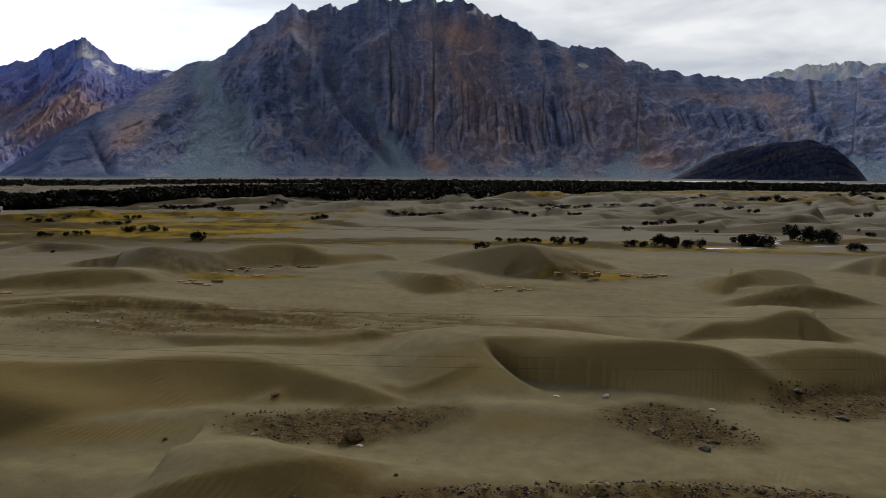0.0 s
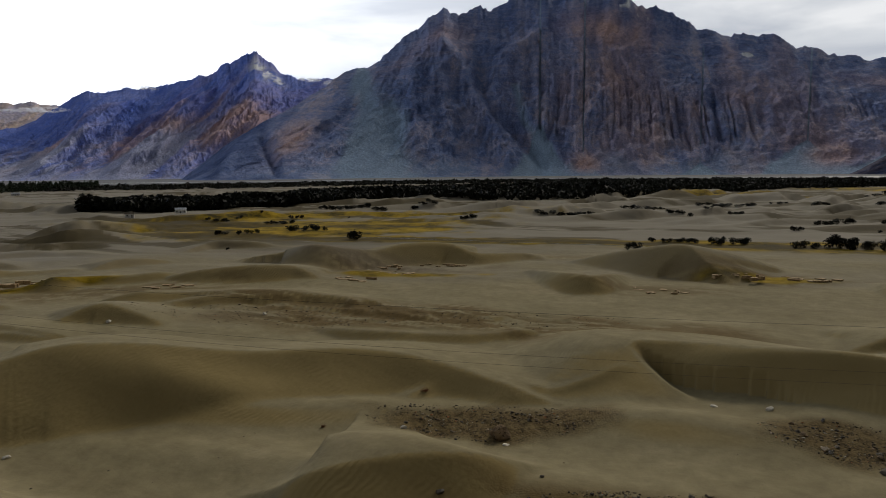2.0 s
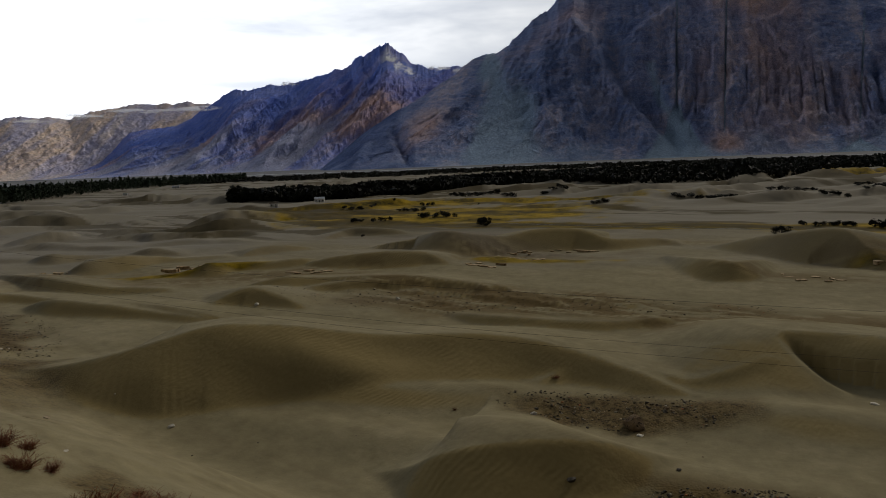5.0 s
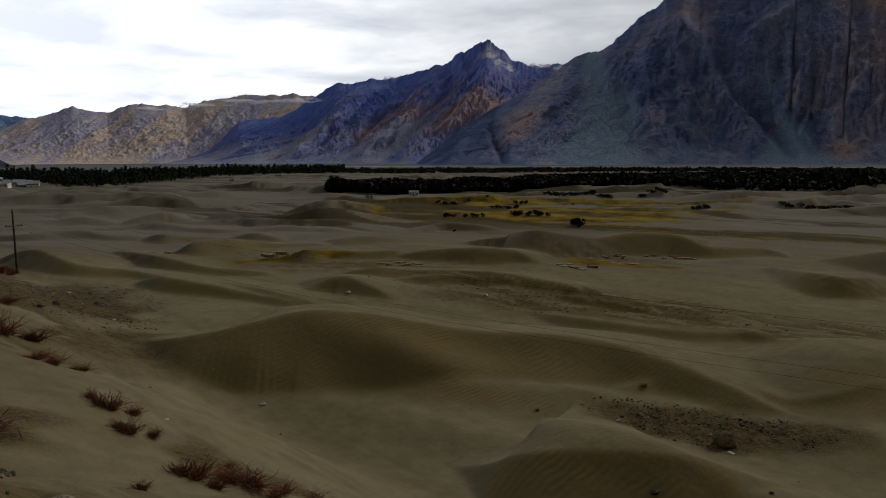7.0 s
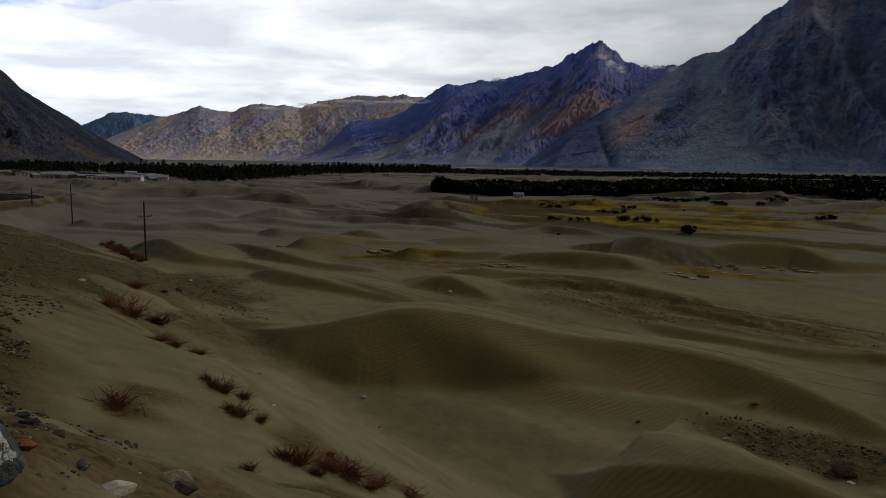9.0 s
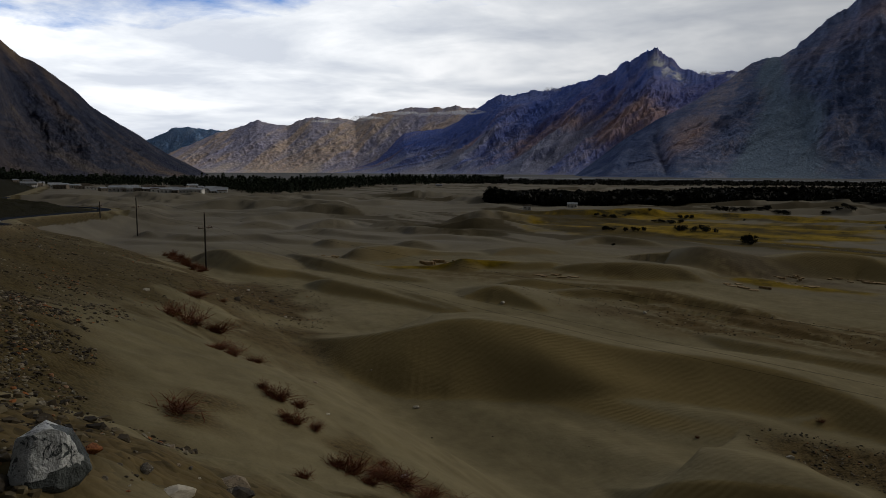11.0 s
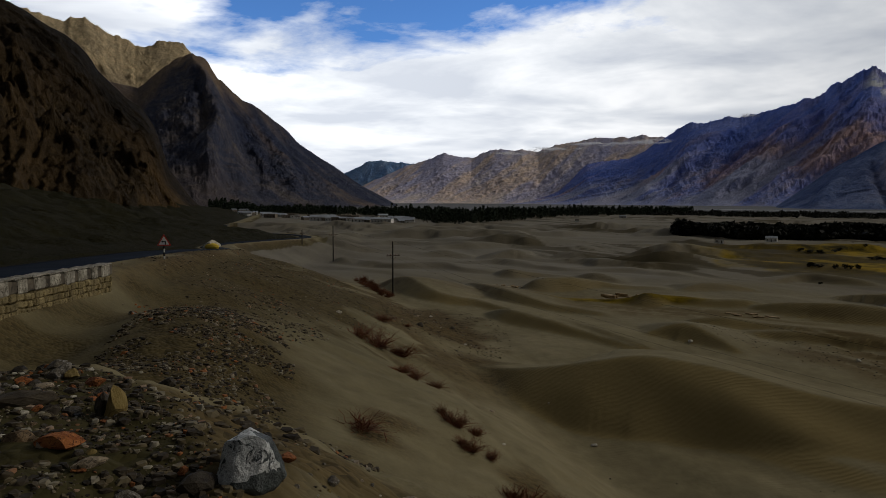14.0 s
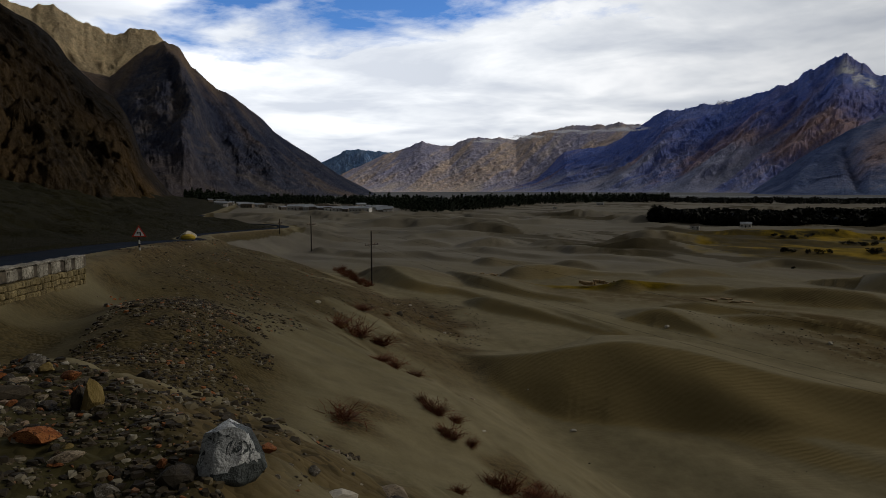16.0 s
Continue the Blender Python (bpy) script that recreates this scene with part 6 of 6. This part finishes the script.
HOUSES = [house_kind(9, 6, 3.0, PLASTER, TIN, True), house_kind(7, 6, 2.8, PLASTER, MUDWALL, False), house_kind(12, 7, 3.2, MUDWALL, MUDWALL, False), house_kind(6, 5, 2.6, MUDWALL, TIN, True), house_kind(15, 7, 3.4, PLASTER, TIN, True)]
used_houses = set()
village_rng = random.Random(12)
house_spots = []
for i in range(72):
    az = village_rng.choice((village_rng.uniform(59.3, 66), village_rng.uniform(60, 64), village_rng.uniform(64, 69), village_rng.uniform(69, 74.5)))
    r = float(np.interp(az, (59, 64.5, 70, 75), (375, 405, 480, 610))) + village_rng.uniform(0, 1) ** 1.5 * 110
    house_spots.append(polar(az, r))
for (x, y), z in zip(house_spots, on_ground(house_spots)):
    k = village_rng.randrange(5)
    size = village_rng.uniform(0.45, 0.78)
    ob = plant(HOUSES, used_houses, k, x, y, z, size, size, math.degrees(math.atan2(y, x)) - 90 + village_rng.uniform(-30, 30))
    tagged(ob, ("pale plastered house with a tin roof", "white flat-roofed house", "long mud-walled flat-roofed house", "small mud-walled house with a tin roof", "long white building with a tin roof")[k] + " in the village", "house", "village houses")
for k, x, y, turn in ((1, -131.5, 180.5, 35), (0, -127.0, 199.5, 30), (1, -330.0, 310.0, 45), (4, -395.0, 420.0, 40)):
    ob = plant(HOUSES, used_houses, k, x, y, height(x, y), 0.36, 0.42, turn)
    tagged(ob, "small white hut alone on the edge of the plain", "house", "lone huts")


# ---------------------------------------------------------------- water, crusts, painted rock
def make_stream(name, label, pts, half):
    line = curve_through([(x, y, 0.0) for x, y in pts], 8)
    t = np.gradient(line[:, :2], axis=0)
    t /= np.linalg.norm(t, axis=1)[:, None]
    n = np.stack([t[:, 1], -t[:, 0]], -1)
    k = np.arange(len(line))
    wide = half * (0.75 + 0.35 * np.sin(k * 0.9) + 0.2 * np.sin(k * 2.3))
    offs = np.linspace(-1, 1, 5)
    xyz = np.zeros((len(line), 5, 3))
    for j, o in enumerate(offs):
        xyz[:, j, :2] = line[:, :2] + n * (wide * o)[:, None]
    z = land(xyz[..., 0].ravel(), xyz[..., 1].ravel()).reshape(len(line), 5)
    xyz[..., 2] = (z.max(1) + 0.03)[:, None]
    xyz[:, (0, 4), 2] -= 0.25
    return tagged(sheet(name, xyz, len(line), 5, WATER), label, "water", kind="structure")


make_stream("water", "shallow stream between grassy banks", [(-48, 131), (-36, 128), (-22, 125.5), (-8, 121), (4, 119), (9, 118)], 0.22)
make_stream("water", "shallow stream pool beside the bushes", [(59, 124), (60.5, 127.5), (62.5, 131)], 1.6)
make_stream("water", "narrow stream on the sandy plain", [(44, 116.5), (52, 118), (66, 121), (84, 127)], 0.8)
make_stream("water", "pale braided river arm on the plain", [(-235, 260), (-215, 262), (-190, 258), (-172, 246)], 4.0)
make_stream("water", "wide braided river under the mountain", [(-900, 1150), (-500, 1180), (0, 1300), (500, 1320), (900, 1250)], 28.0)


def make_crust(cx, cy, length, turn, seed):
    """Broken ledges of dried mud."""
    rng = random.Random(seed)
    root = tagged(empty("mud_crust", cx, cy, height(cx, cy), turn), "broken ledge of dried tan mud at a dune foot", "mud crust", "mud crusts")
    n = 13
    for i in range(n):
        bm = bmesh.new()
        x, y, w, d = (i / (n - 1) - 0.5) * length + rng.uniform(-0.4, 0.4), rng.uniform(-1.6, 1.6), rng.uniform(0.3, 1.3) * length / 8, rng.uniform(0.15, 0.5)
        m = 9
        ring = [(x + math.cos(k * math.tau / m) * w * rng.uniform(0.6, 1), y + math.sin(k * math.tau / m) * d * rng.uniform(0.6, 1)) for k in range(m)]
        zt = rng.uniform(0.03, 0.14)
        top = [bm.verts.new((px, py, zt + rng.uniform(-0.02, 0.02))) for px, py in ring]
        low = [bm.verts.new((px * 1.0, py, -0.3)) for px, py in ring]
        bm.faces.new(top)
        for k in range(m):
            bm.faces.new((low[k], low[(k + 1) % m], top[(k + 1) % m], top[k]))
        part("slab", bm, CRUST, root)
    return root


for i, (x, y, length, turn) in enumerate(((-27.2, 89.0, 5, 5), (-28.7, 78.0, 6, -4), (-20.6, 92.9, 7, 2), (-24.5, 84.5, 5, 10), (23.9, 84.8, 5, -8), (15.9, 83.4, 5, 4), (6.9, 75.8, 5, 0), (-62.0, 68.0, 6, 35), (-80, 62, 4, 35), (-46.5, 70.5, 5, 25))):
    make_crust(x, y, length, turn, 100 + i)


def make_painted_rock():
    x, y = polar(75.9, 80)
    ob = new("painted_rock", rock_mesh("painted_rock", 88, 0.8, 3))
    ob.data.materials.append(STONE_WHITE)
    ob.matrix_basis = pose(x, y, height(x, y) + 0.45, 0, 0, 60) @ Matrix.Diagonal((2.3, 1.6, 2.0, 1))
    tagged(ob, "big whitewashed rock with a yellow painted panel beside the road", "painted rock")
    bm = bmesh.new()
    bmesh.ops.create_icosphere(bm, subdivisions=2, radius=0.34)
    for v in bm.verts:
        v.co.z *= 0.62
        v.co += Vector((0.10, -0.22, -0.06))
    part("yellow_panel", bm, CLOTH_Y, ob, "yellow painted panel")


make_painted_rock()


# ---------------------------------------------------------------- mist on the peaks
def make_mist():
    m, t, bsdf = material("white_mist")
    both = node(t, "ShaderNodeMixShader", {0: 0.55, 1: node(t, "ShaderNodeBsdfDiffuse", {"Color": (0.98, 0.98, 0.98, 1)}).outputs[0], 2: node(t, "ShaderNodeBsdfTranslucent", {"Color": (0.98, 0.98, 0.98, 1)}).outputs[0]})
    thin = node(t, "ShaderNodeMixShader", {0: 0.6, 1: node(t, "ShaderNodeBsdfTransparent").outputs[0], 2: both.outputs[0]})
    t.links.new(thin.outputs[0], t.nodes["Material Output"].inputs["Surface"])
    return m


MIST = make_mist()


def mist(az, el, r, wide, deep, tall, count, seed, label):
    """A torn bank of mist: drifting flakes, dense in the middle and thin at the rim."""
    rng = np.random.default_rng(seed)
    lobes = rng.normal(size=(9, 3)) * (0.42, 0.4, 0.3)
    pick = rng.integers(0, 9, count)
    p = lobes[pick] + rng.normal(size=(count, 3)) * (0.26, 0.3, 0.22)
    keep = fbm(p[:, 0] * 2.5 + seed, p[:, 2] * 2.5, 4, seed) > -0.12
    p = p[keep]
    n = len(p)
    x0, y0 = polar(az, r)
    a = radians(az)
    right, ahead = np.array((math.cos(a), math.sin(a))), np.array((-math.sin(a), math.cos(a)))
    xy = np.array((x0, y0)) + np.outer(p[:, 0] * wide, right) + np.outer(p[:, 1] * deep, ahead)
    c = np.column_stack([xy, EYE + r * math.tan(radians(el)) + p[:, 2] * tall])
    u = rng.normal(size=(n, 3))
    u /= np.linalg.norm(u, axis=1)[:, None]
    w = np.cross(u, rng.normal(size=(n, 3)))
    w /= np.linalg.norm(w, axis=1)[:, None]
    s = 1.6 * rng.uniform(0.6, 1.4, (n, 1))
    pts = np.stack([c - u * s, c + w * s, c + u * s, c - w * s], 1).reshape(-1, 3)
    ob = new("mist", soup("mist", pts.tolist(), np.arange(len(pts)).reshape(-1, 4).tolist(), MIST))
    return tagged(ob, label, "mist", kind="stuff")


MIST_BANKS = ((25.6, 7.35, 3900, 26, 11, 900), (24.9, 6.75, 3900, 24, 8, 700), (22.7, 6.95, 3950, 70, 12, 1800), (20.6, 6.8, 3950, 40, 10, 900), (34.6, 6.05, 4100, 60, 8, 900),
              (41.5, 4.25, 4150, 150, 16, 4200), (45.5, 4.15, 4150, 150, 18, 4600), (49.0, 3.8, 4300, 150, 18, 4400), (53.0, 3.5, 4300, 110, 12, 2400))
for i, (az, el, r, wide, tall, count) in enumerate(MIST_BANKS):
    mist(az, el, r, wide, 60, tall, count, 200 + i, "torn white mist hanging on the mountain tops")
